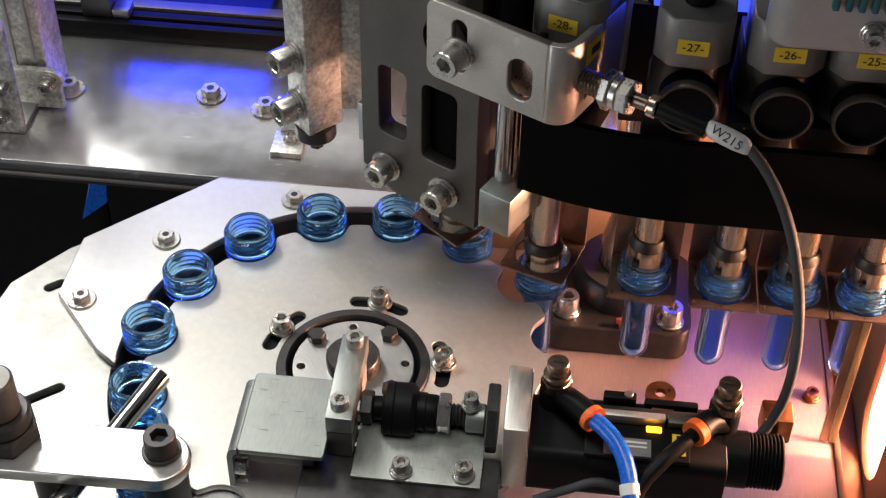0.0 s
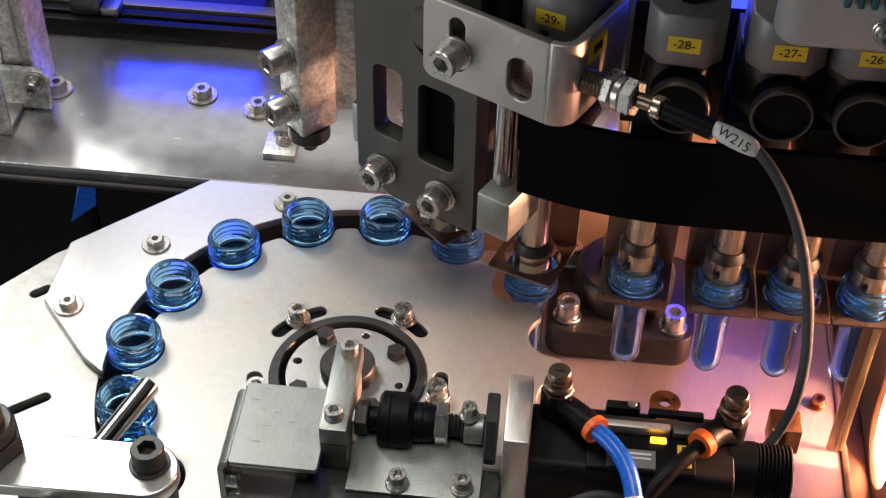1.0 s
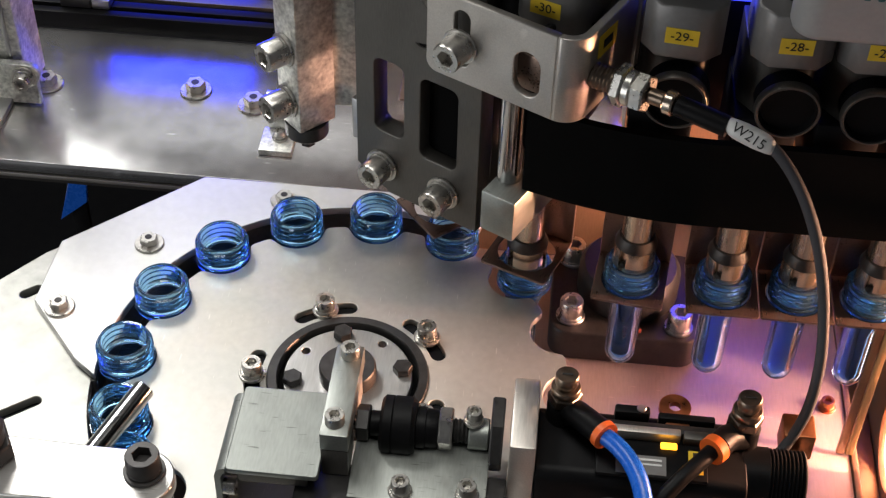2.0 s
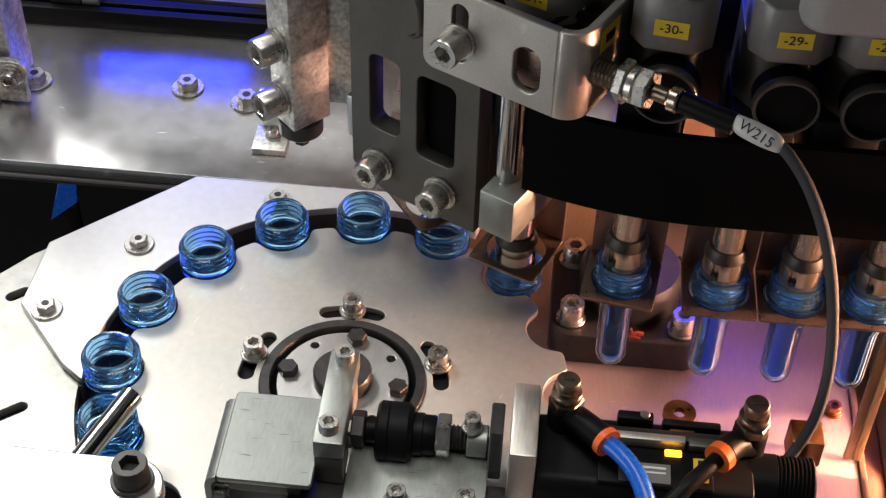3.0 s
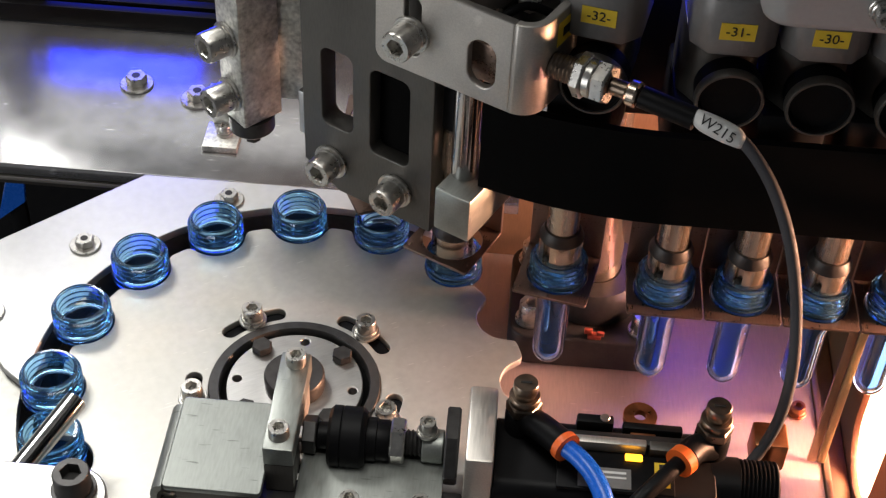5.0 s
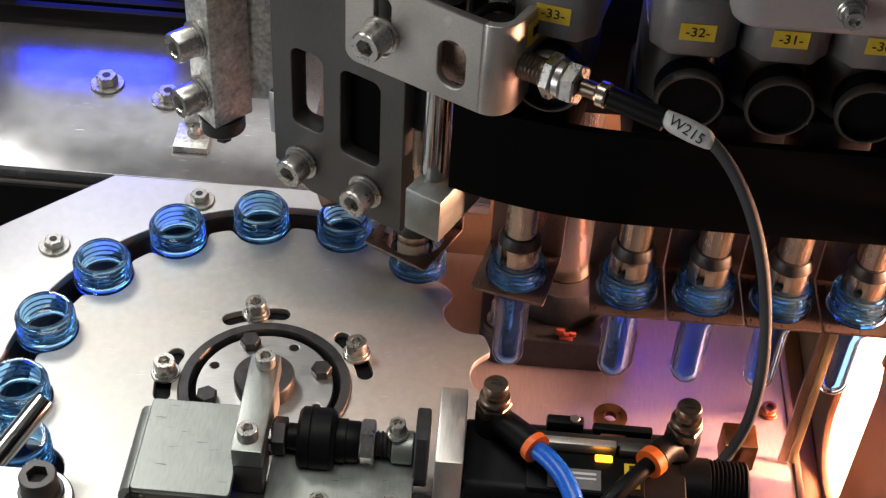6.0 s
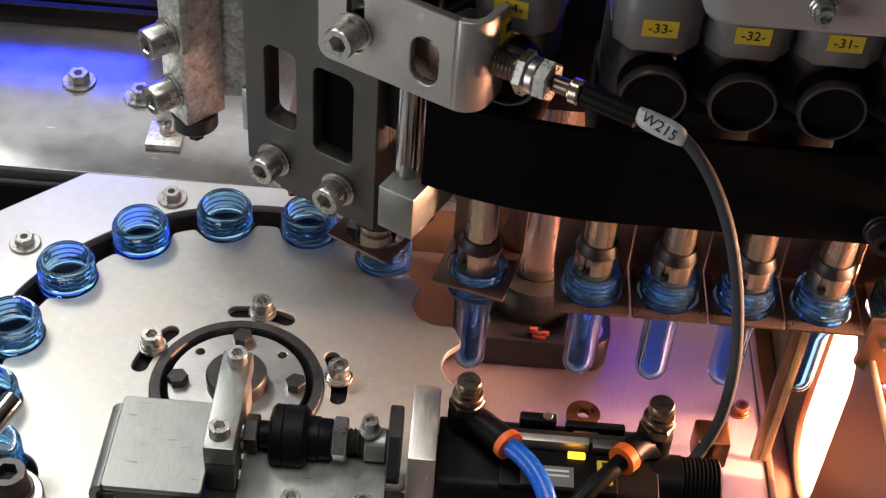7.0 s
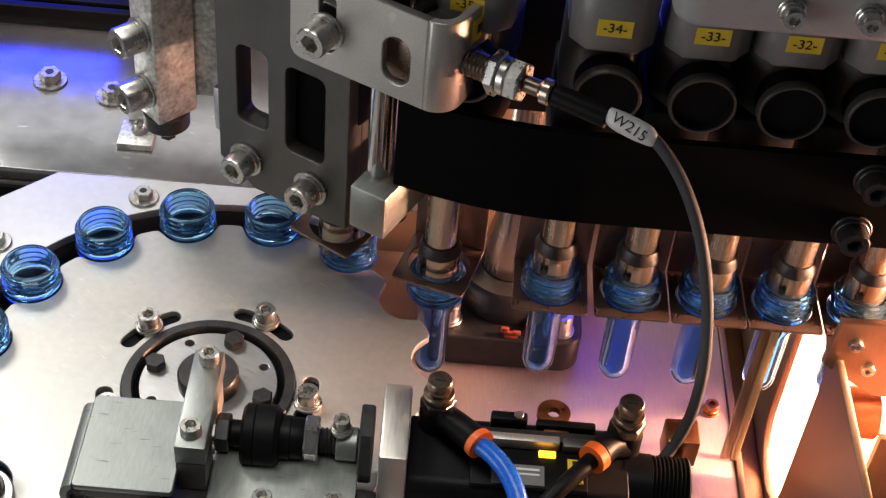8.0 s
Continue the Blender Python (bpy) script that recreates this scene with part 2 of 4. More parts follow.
def writing(text, size, material, parent, m, name="lettering"):
    cu = bpy.data.curves.new(name, "FONT")
    cu.body, cu.size, cu.align_x, cu.align_y, cu.extrude = text, size, "CENTER", "CENTER", 0.00008
    ob = bpy.data.objects.new(name, cu)
    scene.collection.objects.link(ob)
    dg = bpy.context.evaluated_depsgraph_get()
    dg.update()
    me = bpy.data.meshes.new_from_object(ob.evaluated_get(dg))
    bpy.data.objects.remove(ob)
    me.materials.clear()
    return part(name, me, material, parent, "", m)


MESHES = {}


def bm_of(me):
    bm = bmesh.new()
    bm.from_mesh(me)
    return bm


def once(key, make):
    """Mesh data shared by alike pieces."""
    if key not in MESHES:
        MESHES[key] = mesh_of(make(), key)
    return MESHES[key]


def socket_head(r, h, depth=0.6):
    """A cap screw's head with its hexagon socket, standing on z = 0."""
    bm, n = bmesh.new(), 36
    hx = r * 0.56

    def ring(rad, z, hexed=False):
        out = []
        for k in range(n):
            a = 2 * math.pi * k / n
            q = rad * math.cos(radians(30)) / math.cos((a % radians(60)) - radians(30)) if hexed else rad
            out.append(bm.verts.new((q * math.cos(a), q * math.sin(a), z)))
        return out
    rings = [ring(r, 0), ring(r, h * 0.9), ring(r * 0.93, h), ring(hx * 1.08, h, True), ring(hx, h * 0.94, True), ring(hx, h * (1 - depth), True)]
    for a, b in zip(rings, rings[1:]):
        for k in range(n):
            bm.faces.new((a[k], a[(k + 1) % n], b[(k + 1) % n], b[k]))
    bm.faces.new(rings[-1])
    return bm


def cap_screw(parent, m, r=0.005, h=0.0055, washer=0.0075, name="cap_screw", material=None, thick=0.0016):
    """A cap screw on its washers, along the z of m."""
    key = f"cap_{r}_{h}_{washer}"
    head = part(name, once(key, lambda: socket_head(r, h)), material or BOLT, parent, "", m @ pose(0, 0, thick * 2 if washer else 0))
    if washer:
        part("washer", once(key + "w", lambda: rod(washer, 0, thick, 0.0003)), material or BOLT, head, "", pose(0, 0, -2 * thick))
        part("spring_washer", once(key + "s", lambda: rod(washer * 0.84, 0, thick, 0.0004)), material or BOLT, head, "", pose(0, 0, -thick))
    return head


def hex_screw(parent, m, r=0.005, h=0.004, washer=0.0085, name="hex_screw", material=None):
    key = f"hex_{r}_{h}_{washer}"

    def make():
        return prism(6, r, 0, h, 0.0005)
    head = part(name, once(key, make), material or BOLT, parent, "", m @ pose(0, 0, 0.0014 if washer else 0))
    if washer:
        part("recess", once(key + "r", lambda: rod(r * 0.4, h, h + 0.0002, 0.0001, 16)), DARKSTEEL, head)
        part("washer", once(key + "w", lambda: rod(washer, 0, 0.0014, 0.0004)), material or BOLT, head, "", pose(0, 0, -0.0014))
    return head


def toward(x, y, z, dx, dy, dz):
    """A pose whose z looks along the direction."""
    return Matrix.Translation((x, y, z)) @ Vector((dx, dy, dz)).to_track_quat("Z", "Y").to_matrix().to_4x4()


FRONT = (0, -1, 0)


# ---------------------------------------------------------------- hall and machine bed
def upright_sheet(outlines, y_front, thick, bevel=0.0006):
    """A plate whose outline is given in x and z, and its face looks along -y."""
    me = sheet(outlines, 0, thick, bevel)
    me.transform(pose(0, y_front + thick, 0, 90, 0, 0))
    return me


def hall():
    bm = box(-3, -3, -0.92, 3, 3, -0.9, 0)
    solid("hall_floor", bm, WALLP, "grey painted concrete hall floor", "floor", "structure")
    for n, b in (("wall_north", (-3, 3, -0.9, 3, 3.1, 2.6)), ("wall_south", (-3, -3.1, -0.9, 3, -3, 2.6)),
                 ("wall_east", (3, -3, -0.9, 3.1, 3, 2.6)), ("wall_west", (-3.1, -3, -0.9, -3, 3, 2.6))):
        solid(n, box(*b, 0), WALLP, "plain grey painted hall wall", "wall", "structure")
    solid("ceiling", box(-3, -3, 2.6, 3, 3, 2.7, 0), WALLP, "plain grey hall ceiling", "ceiling", "structure")
    # Base colour holds the shade; the unseen walls are added to keep reflections dark.
    solid("machine_base", box(-0.8, -0.5, -0.42, 0.8, 1.22, -0.40, 0), VOID, "machine base with the shade below the plates in its colour", "machine base", "structure")
    solid("machine_back_wall", box(-0.8, 1.20, -0.4, 0.8, 1.22, 0.6, 0), VOID, "added near-black wall closing off the back, unseen", "wall", "structure")
    solid("machine_side_wall", box(0.78, -0.4, -0.4, 0.80, 1.20, 0.9, 0), VOID, "added near-black wall closing off the side, unseen", "wall", "structure")


hall()

STAR_R, TEETH = 0.1121, 16


def star_outline():
    out, rp, ro = [], 0.0148, 0.1105
    for k in range(TEETH * 28):
        a = 2 * math.pi * k / (TEETH * 28)
        d = (a + math.pi / TEETH) % (2 * math.pi / TEETH) - math.pi / TEETH
        q = rp * rp - (STAR_R * math.sin(d)) ** 2
        r = min(ro, STAR_R * math.cos(d) - math.sqrt(q)) if q > 0 else ro
        edge = abs(d) * STAR_R - rp
        if -0.003 < edge:
            r = min(r, ro - max(0, 0.0028 - max(edge, 0)) * 0.45)
        out.append((r * math.cos(a), r * math.sin(a)))
    return out


def arc_slot(r, a0, a1, w, n=10):
    out = [((r + w / 2) * math.cos(a0 + (a1 - a0) * k / n), (r + w / 2) * math.sin(a0 + (a1 - a0) * k / n)) for k in range(n + 1)]
    c1, c0 = (r * math.cos(a1), r * math.sin(a1)), (r * math.cos(a0), r * math.sin(a0))
    out += [(c1[0] + w / 2 * math.cos(a1 + math.pi * k / 8), c1[1] + w / 2 * math.sin(a1 + math.pi * k / 8)) for k in range(1, 8)]
    out += [((r - w / 2) * math.cos(a1 + (a0 - a1) * k / n), (r - w / 2) * math.sin(a1 + (a0 - a1) * k / n)) for k in range(n + 1)]
    out += [(c0[0] + w / 2 * math.cos(a0 + math.pi + math.pi * k / 8), c0[1] + w / 2 * math.sin(a0 + math.pi + math.pi * k / 8)) for k in range(1, 8)]
    return out


def star_wheel():
    """Turned so that a pocket lies on the x axis; the screws follow their own offset."""
    st = thing("star_wheel", "round stainless star wheel with sixteen pockets and a dark hub", "star wheel")
    off = radians(STAR_SCREW)
    holes = [arc_slot(0.0477, off + k * radians(72) - 0.27, off + k * radians(72) + 0.27, 0.0078) for k in range(5)]
    part("disc", sheet([star_outline(), circle(0, 0, 0.0405, 72)] + holes, -0.004, 0.0), STAR, st, "ground stainless disc with scalloped rim")
    # Near-black ring puts the shade below the disc slots into colour.
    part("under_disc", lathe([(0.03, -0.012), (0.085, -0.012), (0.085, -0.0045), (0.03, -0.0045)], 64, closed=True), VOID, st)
    part("hub_ring", lathe([(0.0352, -0.004), (0.0404, -0.004), (0.0404, 0.0012), (0.0399, 0.0018), (0.0357, 0.0018), (0.0352, 0.0012)], 72, closed=True), DARKSTEEL, st, "blackened hub ring")
    # Matt black ring gives the recessed gap its shade.
    part("hub_gap_shade", lathe([(0.0322, -0.006), (0.0351, -0.006), (0.0351, -0.004), (0.0322, -0.004)], 64, closed=True), MATT_BLACK, st)
    holes = [circle(0.0275 * math.cos(a), 0.0275 * math.sin(a), 0.0022, 16) for a in (off + radians(HUB_TURN + 45 + 90 * k) for k in range(4))]
    part("hub_disc", sheet([circle(0, 0, 0.0321, 72)] + holes, -0.005, 0.0008), STEEL, st, "bright turned hub disc")
    part("hub_boss", lathe([(0, 0.0), (0.0142, 0.0), (0.0142, 0.008), (0.0134, 0.009), (0, 0.009)], 40), DARKSTEEL, st, "dark centre boss")
    for k in range(4):
        a = off + radians(HUB_TURN + 90 * k)
        hex_screw(st, pose(0.0275 * math.cos(a), 0.0275 * math.sin(a), 0.0009, 0, 0, 20 * k), 0.0050, 0.0042, 0, "hub_screw", DARKSTEEL)
    for k in range(5):
        a = off + k * radians(72)
        cap_screw(st, pose(0.0477 * math.cos(a), 0.0477 * math.sin(a), 0.0, 0, 0, 37 * k), 0.0050, 0.0060, 0.0068)
    return st


STAR_SCREW, HUB_TURN = 22.3, 81.0


def guide_plate():
    g = thing("guide_plate", "bright stainless guide plate round the star wheel", "guide plate")
    arc = [(0.1262 * math.cos(radians(a)), 0.1262 * math.sin(radians(a))) for a in range(186, 62, -2)]
    part("plate", sheet([[(0.062, 0.1412), (-0.1034, 0.1408), (-0.1689, 0.0787), (-0.1701, 0.0334), (-0.138, -0.004)] + arc], -0.005, 0.0, 0.0005), GUIDE, g)
    rim = [(r * math.cos(radians(a)), r * math.sin(radians(a))) for r, span in ((0.1262, range(186, 66, -2)), (0.129, range(68, 188, 2))) for a in span]
    part("inner_rim", sheet([rim], -0.02, -0.0052), DARKSTEEL, g)
    for x, y, r in ((-0.0545, 0.1255, 10), (-0.1211, 0.0822, 35), (-0.1555, 0.0297, 50)):
        hex_screw(g, pose(x, y, 0, 0, 0, r), 0.0050, 0.0040, 0.0080)
    return g


def lower_plate():
    out = [(-0.150, 0.098), (-0.177, 0.0745), (-0.2012, 0.0437), (-0.2035, 0.030), (-0.232, -0.06), (-0.24, -0.22), (-0.02, -0.24), (-0.02, -0.128)]
    arc = [(0.1285 * math.cos(radians(a)), 0.1285 * math.sin(radians(a))) for a in range(262, 138, -2)]
    p = thing("lower_plate", "stained stainless support plate with slots", "support plate")
    part("plate", sheet([out + arc, slot_line(-0.1597, -0.0355, 0.027, 0.0062, radians(38)), slot_line(-0.1760, 0.0445, 0.013, 0.0062, radians(40))], -0.011, -0.0056), WORN, p)
    bed = [(r * math.cos(radians(a)), r * math.sin(radians(a))) for r, span in ((0.084, range(234, 322, 2)), (0.128, range(320, 232, -2))) for a in span]
    part("bed", sheet([bed], -0.0110, -0.0057), GUIDE, p, "bright bed below the star wheel")
    # Near-black sheet stands for the shade under the plate.
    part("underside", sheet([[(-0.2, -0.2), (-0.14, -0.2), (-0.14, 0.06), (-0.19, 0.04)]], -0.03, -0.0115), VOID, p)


def deck():
    d = thing("deck_plate", "scratched milled aluminium deck plate on a dark profile", "deck plate")
    part("plate", box(-0.75, 0.1418, -0.0085, 0.10, 0.2725, -0.0006, 0.0006), DECK, d)
    part("tongue", box(0.1003, 0.170, -0.0085, 0.134, 0.2725, -0.0006, 0.0006), DECK, d)
    part("edge_profile", box(-0.75, 0.146, -0.0195, 0.02, 0.18, -0.0087, 0.0012), BRACKET, d, "dark grooved profile below the deck edge")
    part("edge_groove", box(-0.75, 0.1445, -0.0155, 0.02, 0.1462, -0.0125, 0.0004), ALU_BLOCK, d)
    for x, y in ((-0.1262, 0.2195), (-0.2175, 0.2145), (-0.0885, 0.210)):
        hex_screw(d, pose(x, y, -0.0006, 0, 0, 15), 0.0062, 0.0055, 0.0098)


def back_rail():
    r = thing("back_rail", "black grooved profile rail behind the deck", "rail")
    for y0, y1, z in ((0.2730, 0.2790, 0.0120), (0.2792, 0.2828, 0.0065), (0.2830, 0.2898, 0.0120), (0.2900, 0.2933, 0.0065), (0.2935, 0.3030, 0.0125)):
        part("rib", box(-0.75, y0, 0.0, -0.01, y1, z, 0.0005), BRACKET if y1 > 0.30 else BLACK, r)
    s = thing("rear_deck", "dark glossy deck behind the rail", "deck plate")
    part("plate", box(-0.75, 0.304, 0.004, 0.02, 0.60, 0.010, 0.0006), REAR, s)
    q = thing("rear_post", "dark post with a bright lug on the rail", "post")
    part("post", box(-0.226, 0.278, 0.0126, -0.206, 0.297, 0.14, 0.001), DARKSTEEL, q)
    part("lug", box(-0.2055, 0.278, 0.0126, -0.194, 0.292, 0.019, 0.001), ALU, q, "small bright lug")
    b = thing("blue_lamp", "glowing blue light panel behind the rail", "lamp")
    part("housing", box(-0.246, 0.3385, 0.0102, -0.100, 0.352, 0.094, 0.002), BLACK, b)
    part("diffuser", box(-0.207, 0.335, 0.020, -0.105, 0.338, 0.088, 0.001), BLUELED, b, "blue glowing diffuser")
    part("side_diffuser", box(-0.242, 0.335, 0.046, -0.222, 0.338, 0.068, 0.001), BLUESTRIP, b, "dim blue side diffuser")
    w = thing("blue_cover", "blue sheet cover under the machine deck", "cover")
    part("panel", upright_sheet([[(-0.2322, -0.1112), (-0.2195, -0.1098), (-0.2219, -0.1299), (-0.2434, -0.1486)]], 0.250, 0.003), BLUEHOSE, w)
    part("foot", box(-0.236, 0.2535, -0.40, -0.224, 0.258, -0.115, 0.001), BLACK, w)


def left_post():
    p = thing("corner_post", "bolted steel corner post with a gusset on the deck", "post")
    part("gusset", box(-0.275, 0.166, 0.0, -0.2315, 0.171, 0.082, 0.0008), CAST, p)
    part("gusset_foot", box(-0.275, 0.1712, 0.0, -0.2315, 0.195, 0.004, 0.0008), ALU, p)
    part("upright", box(-0.262, 0.2, 0.0, -0.2235, 0.232, 0.30, 0.002), CAST, p, "grooved aluminium upright")
    for x in (-0.2545, -0.243, -0.2305):
        part("groove", box(x - 0.0012, 0.1985, 0.005, x + 0.0012, 0.2005, 0.30, 0.0004), ALU, p)
    lug = [(-0.2425, 0.001), (-0.2145, 0.001), (-0.2145, 0.016)] + [(-0.2205 + 0.0085 * math.cos(radians(a)), 0.021 + 0.0085 * math.sin(radians(a))) for a in range(0, 91, 15)] + [(-0.2425, 0.0295)]
    part("lug", upright_sheet([lug], 0.1925, 0.005), CAST, p, "rounded foot lug")
    for x, z in ((-0.245, 0.062), (-0.243, 0.014), (-0.2385, 0.036)):
        cap_screw(p, toward(x, 0.166, z, *FRONT), 0.0042, 0.004, 0.0056)
    cap_screw(p, toward(-0.2215, 0.1925, 0.021, 0, -1, 0), 0.005, 0.005, 0.0075)


def square_bar():
    b = thing("square_bar", "galvanised square bar with two cap screws", "bar")
    m = pose(-0.042, 0.120, 0, 0, 0, 45)
    part("bar", box(0, 0, 0.054, 0.0235, 0.0195, 0.40, 0.0012), CAST, b, "", m)
    part("collar", lathe([(0, 0.042), (0.008, 0.042), (0.0118, 0.0455), (0.0118, 0.0538), (0, 0.0538)], 32), DARKSTEEL, b, "", m @ pose(0.011, 0.010, 0))
    part("tip", prism(6, 0.0042, 0.036, 0.0419, 0.0005), DARKSTEEL, b, "", m @ pose(0.011, 0.010, 0))
    for z in (0.104, 0.0705):
        cap_screw(b, m @ toward(0, 0.0105, z, -1, 0, 0), 0.0078, 0.0105, 0.0094)
    part("side_plate", box(0.004, 0.022, 0.060, 0.023, 0.027, 0.20, 0.001), CAST, b, "", pose(-0.034, 0.118, 0, 0, 0, 0))
    f = thing("foot_clip", "small aluminium angle clip screwed to the deck", "bracket")
    part("foot", box(-0.0770, 0.164, -0.0004, -0.0575, 0.186, 0.0038, 0.0006), CAST, f)
    part("upright", box(-0.0745, 0.184, 0.004, -0.0580, 0.1875, 0.030, 0.0006), ALU, f)
    cap_screw(f, pose(-0.0662, 0.176, 0.0038), 0.0034, 0.003, 0.0046)


G = pose(-0.009, 0.108, 0, 0, 0, -28)


def tool_bracket():
    b = thing("tool_bracket", "dark grey steel bracket plate with two windows", "bracket", G)
    rim = [(-0.001, 0.40), (-0.001, 0.049), (0.020, 0.037), (0.0735, 0.037), (0.0735, 0.40)]
    w1 = rounded(0.0105, 0.077, 0.0285, 0.122, 0.0045)
    w2 = rounded(0.0385, 0.0715, 0.0605, 0.121, 0.0045)
    part("plate", upright_sheet([rim, w1, w2], 0.0, 0.012), BRACKET, b)
    part("rib", box(0.0665, 0.0123, 0.040, 0.0735, 0.050, 0.40, 0.001), BRACKET, b)
    for x in (0.0155, 0.0535):
        cap_screw(b, toward(x, 0, 0.0545, *FRONT), 0.0074, 0.0095, 0.0094)
    part("pin", rod(0.0034, 0.070, 0.30, 0.0006, 16), BLACK, b, "", pose(0.0205, 0.018, 0))
    part("slide_panel", upright_sheet([rounded(0.0387, 0.0717, 0.0603, 0.1208, 0.0044)], 0.0080, 0.0036, 0.0004), MATT_BLACK, b, "black panel set back in the window")
    part("side_tab", box(-0.0085, 0.006, 0.058, -0.0015, 0.010, 0.084, 0.0006), ALU, b)


def clamp_block():
    c = thing("sensor_clamp", "bare aluminium clamp block with slot and oval hole", "clamp", G)
    edge = rounded(0.052, 0.1425, 0.1195, 0.1875, 0.006)
    rim = [(0.1195, 0.1425), (0.1195, 0.1875)] + [q for q in edge if q[0] < 0.06]
    part("face", upright_sheet([rim, slot_line(0.071, 0.1665, 0.030, 0.0085, radians(90)), slot_line(0.1055, 0.1615, 0.0235, 0.0135, radians(90))], -0.016, 0.0040, 0.0006), ALU_BLOCK, c)
    arc = [(0.1197 + 0.0115 * math.sin(radians(a)), -0.0045 - 0.0115 * math.cos(radians(a))) for a in range(0, 91, 9)] + [(0.1312, 0.036), (0.1272, 0.036)]
    arc += [(0.1197 + 0.0075 * math.sin(radians(a)), -0.0045 - 0.0075 * math.cos(radians(a))) for a in range(90, -1, -9)]
    part("bend", sheet([arc], 0.1425, 0.1875, 0.0006), ALU_BLOCK, c, "rounded bend and side of the bent plate")
    part("back_plate", box(0.058, 0.0405, 0.1425, 0.1312, 0.0445, 0.1875, 0.001), ALU_BLOCK, c)
    part("inside", box(0.056, 0.003, 0.1435, 0.1265, 0.040, 0.166, 0.002), BRACKET, c, "dark block inside the clamp")
    part("inner_plate", box(0.092, -0.0075, 0.146, 0.1262, 0.0026, 0.1655, 0.001), SHIELD, c)
    part("inner_coil", sweep([(0.112, 0.004, 0.1672), (0.104, -0.004, 0.1735), (0.110, 0.010, 0.178), (0.120, 0.020, 0.172), (0.116, 0.028, 0.1665)], 0.0020, 12), BLACK, c, "thin black hose inside the clamp")
    part("piston", rod(0.0105, 0.1662, 0.27, 0.001), BLACK, c, "black air piston", pose(0.084, 0.016, 0))
    part("piston_rod", rod(0.0022, 0.1662, 0.27, 0.0004, 14), CHROME, c, "thin bright rod", pose(0.0965, 0.012, 0))
    part("nipple", rod(0.0032, 0.1722, 0.200, 0.0006, 16), CHROME, c, "", pose(0.108, 0.018, 0))
    part("nipple_nut", prism(6, 0.0055, 0.1722, 0.178, 0.0006), BOLT, c, "", pose(0.108, 0.018, 0))
    cap_screw(c, toward(0.071, -0.016, 0.163, *FRONT), 0.0072, 0.010, 0.0088)
    lab = part("label", box(0.1314, 0.000, 0.1715, 0.1317, 0.016, 0.1830, 0), YELLOW, c, "small yellow label")
    part("label_bar", box(0.13175, 0.004, 0.1750, 0.1319, 0.012, 0.1795, 0), INK, lab)
    r = thing("slide_rod", "polished vertical rod on a small steel block", "guide rod", G)
    part("rod", rod(0.0062, 0.0836, 0.1425, 0.0006), CHROME, r, "", pose(0.0915, 0.0, 0))
    part("thin_rod", rod(0.0026, 0.0836, 0.1425, 0.0004, 16), CHROME, r, "", pose(0.0835, 0.006, 0))
    part("block", box(0.0855, -0.016, 0.0590, 0.1045, 0.044, 0.0835, 0.001), ZINC, r)
    part("stem", rod(0.007, 0.040, 0.0588, 0.0006), LINK, r, "", pose(0.0885, 0.02, 0))


star = star_wheel()
guide_plate()
lower_plate()
deck()
back_rail()
left_post()
square_bar()
tool_bracket()
clamp_block()


def beam():
    s = thing("overhead_beam", "steel beam that carries the bracket and bar", "beam", None, "", "structure")
    part("beam", box(-0.075, 0.05, 0.402, 0.3, 0.16, 0.44, 0.002), BRACKET, s)


beam()


# Unseen sheet added to keep overhead light off the chain heads.
def hood():
    h = thing("overhead_light_block", "added dark sheet blocking light above the carriers", "hood", None, "", "structure")
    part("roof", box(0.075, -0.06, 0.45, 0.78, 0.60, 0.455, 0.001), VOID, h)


hood()


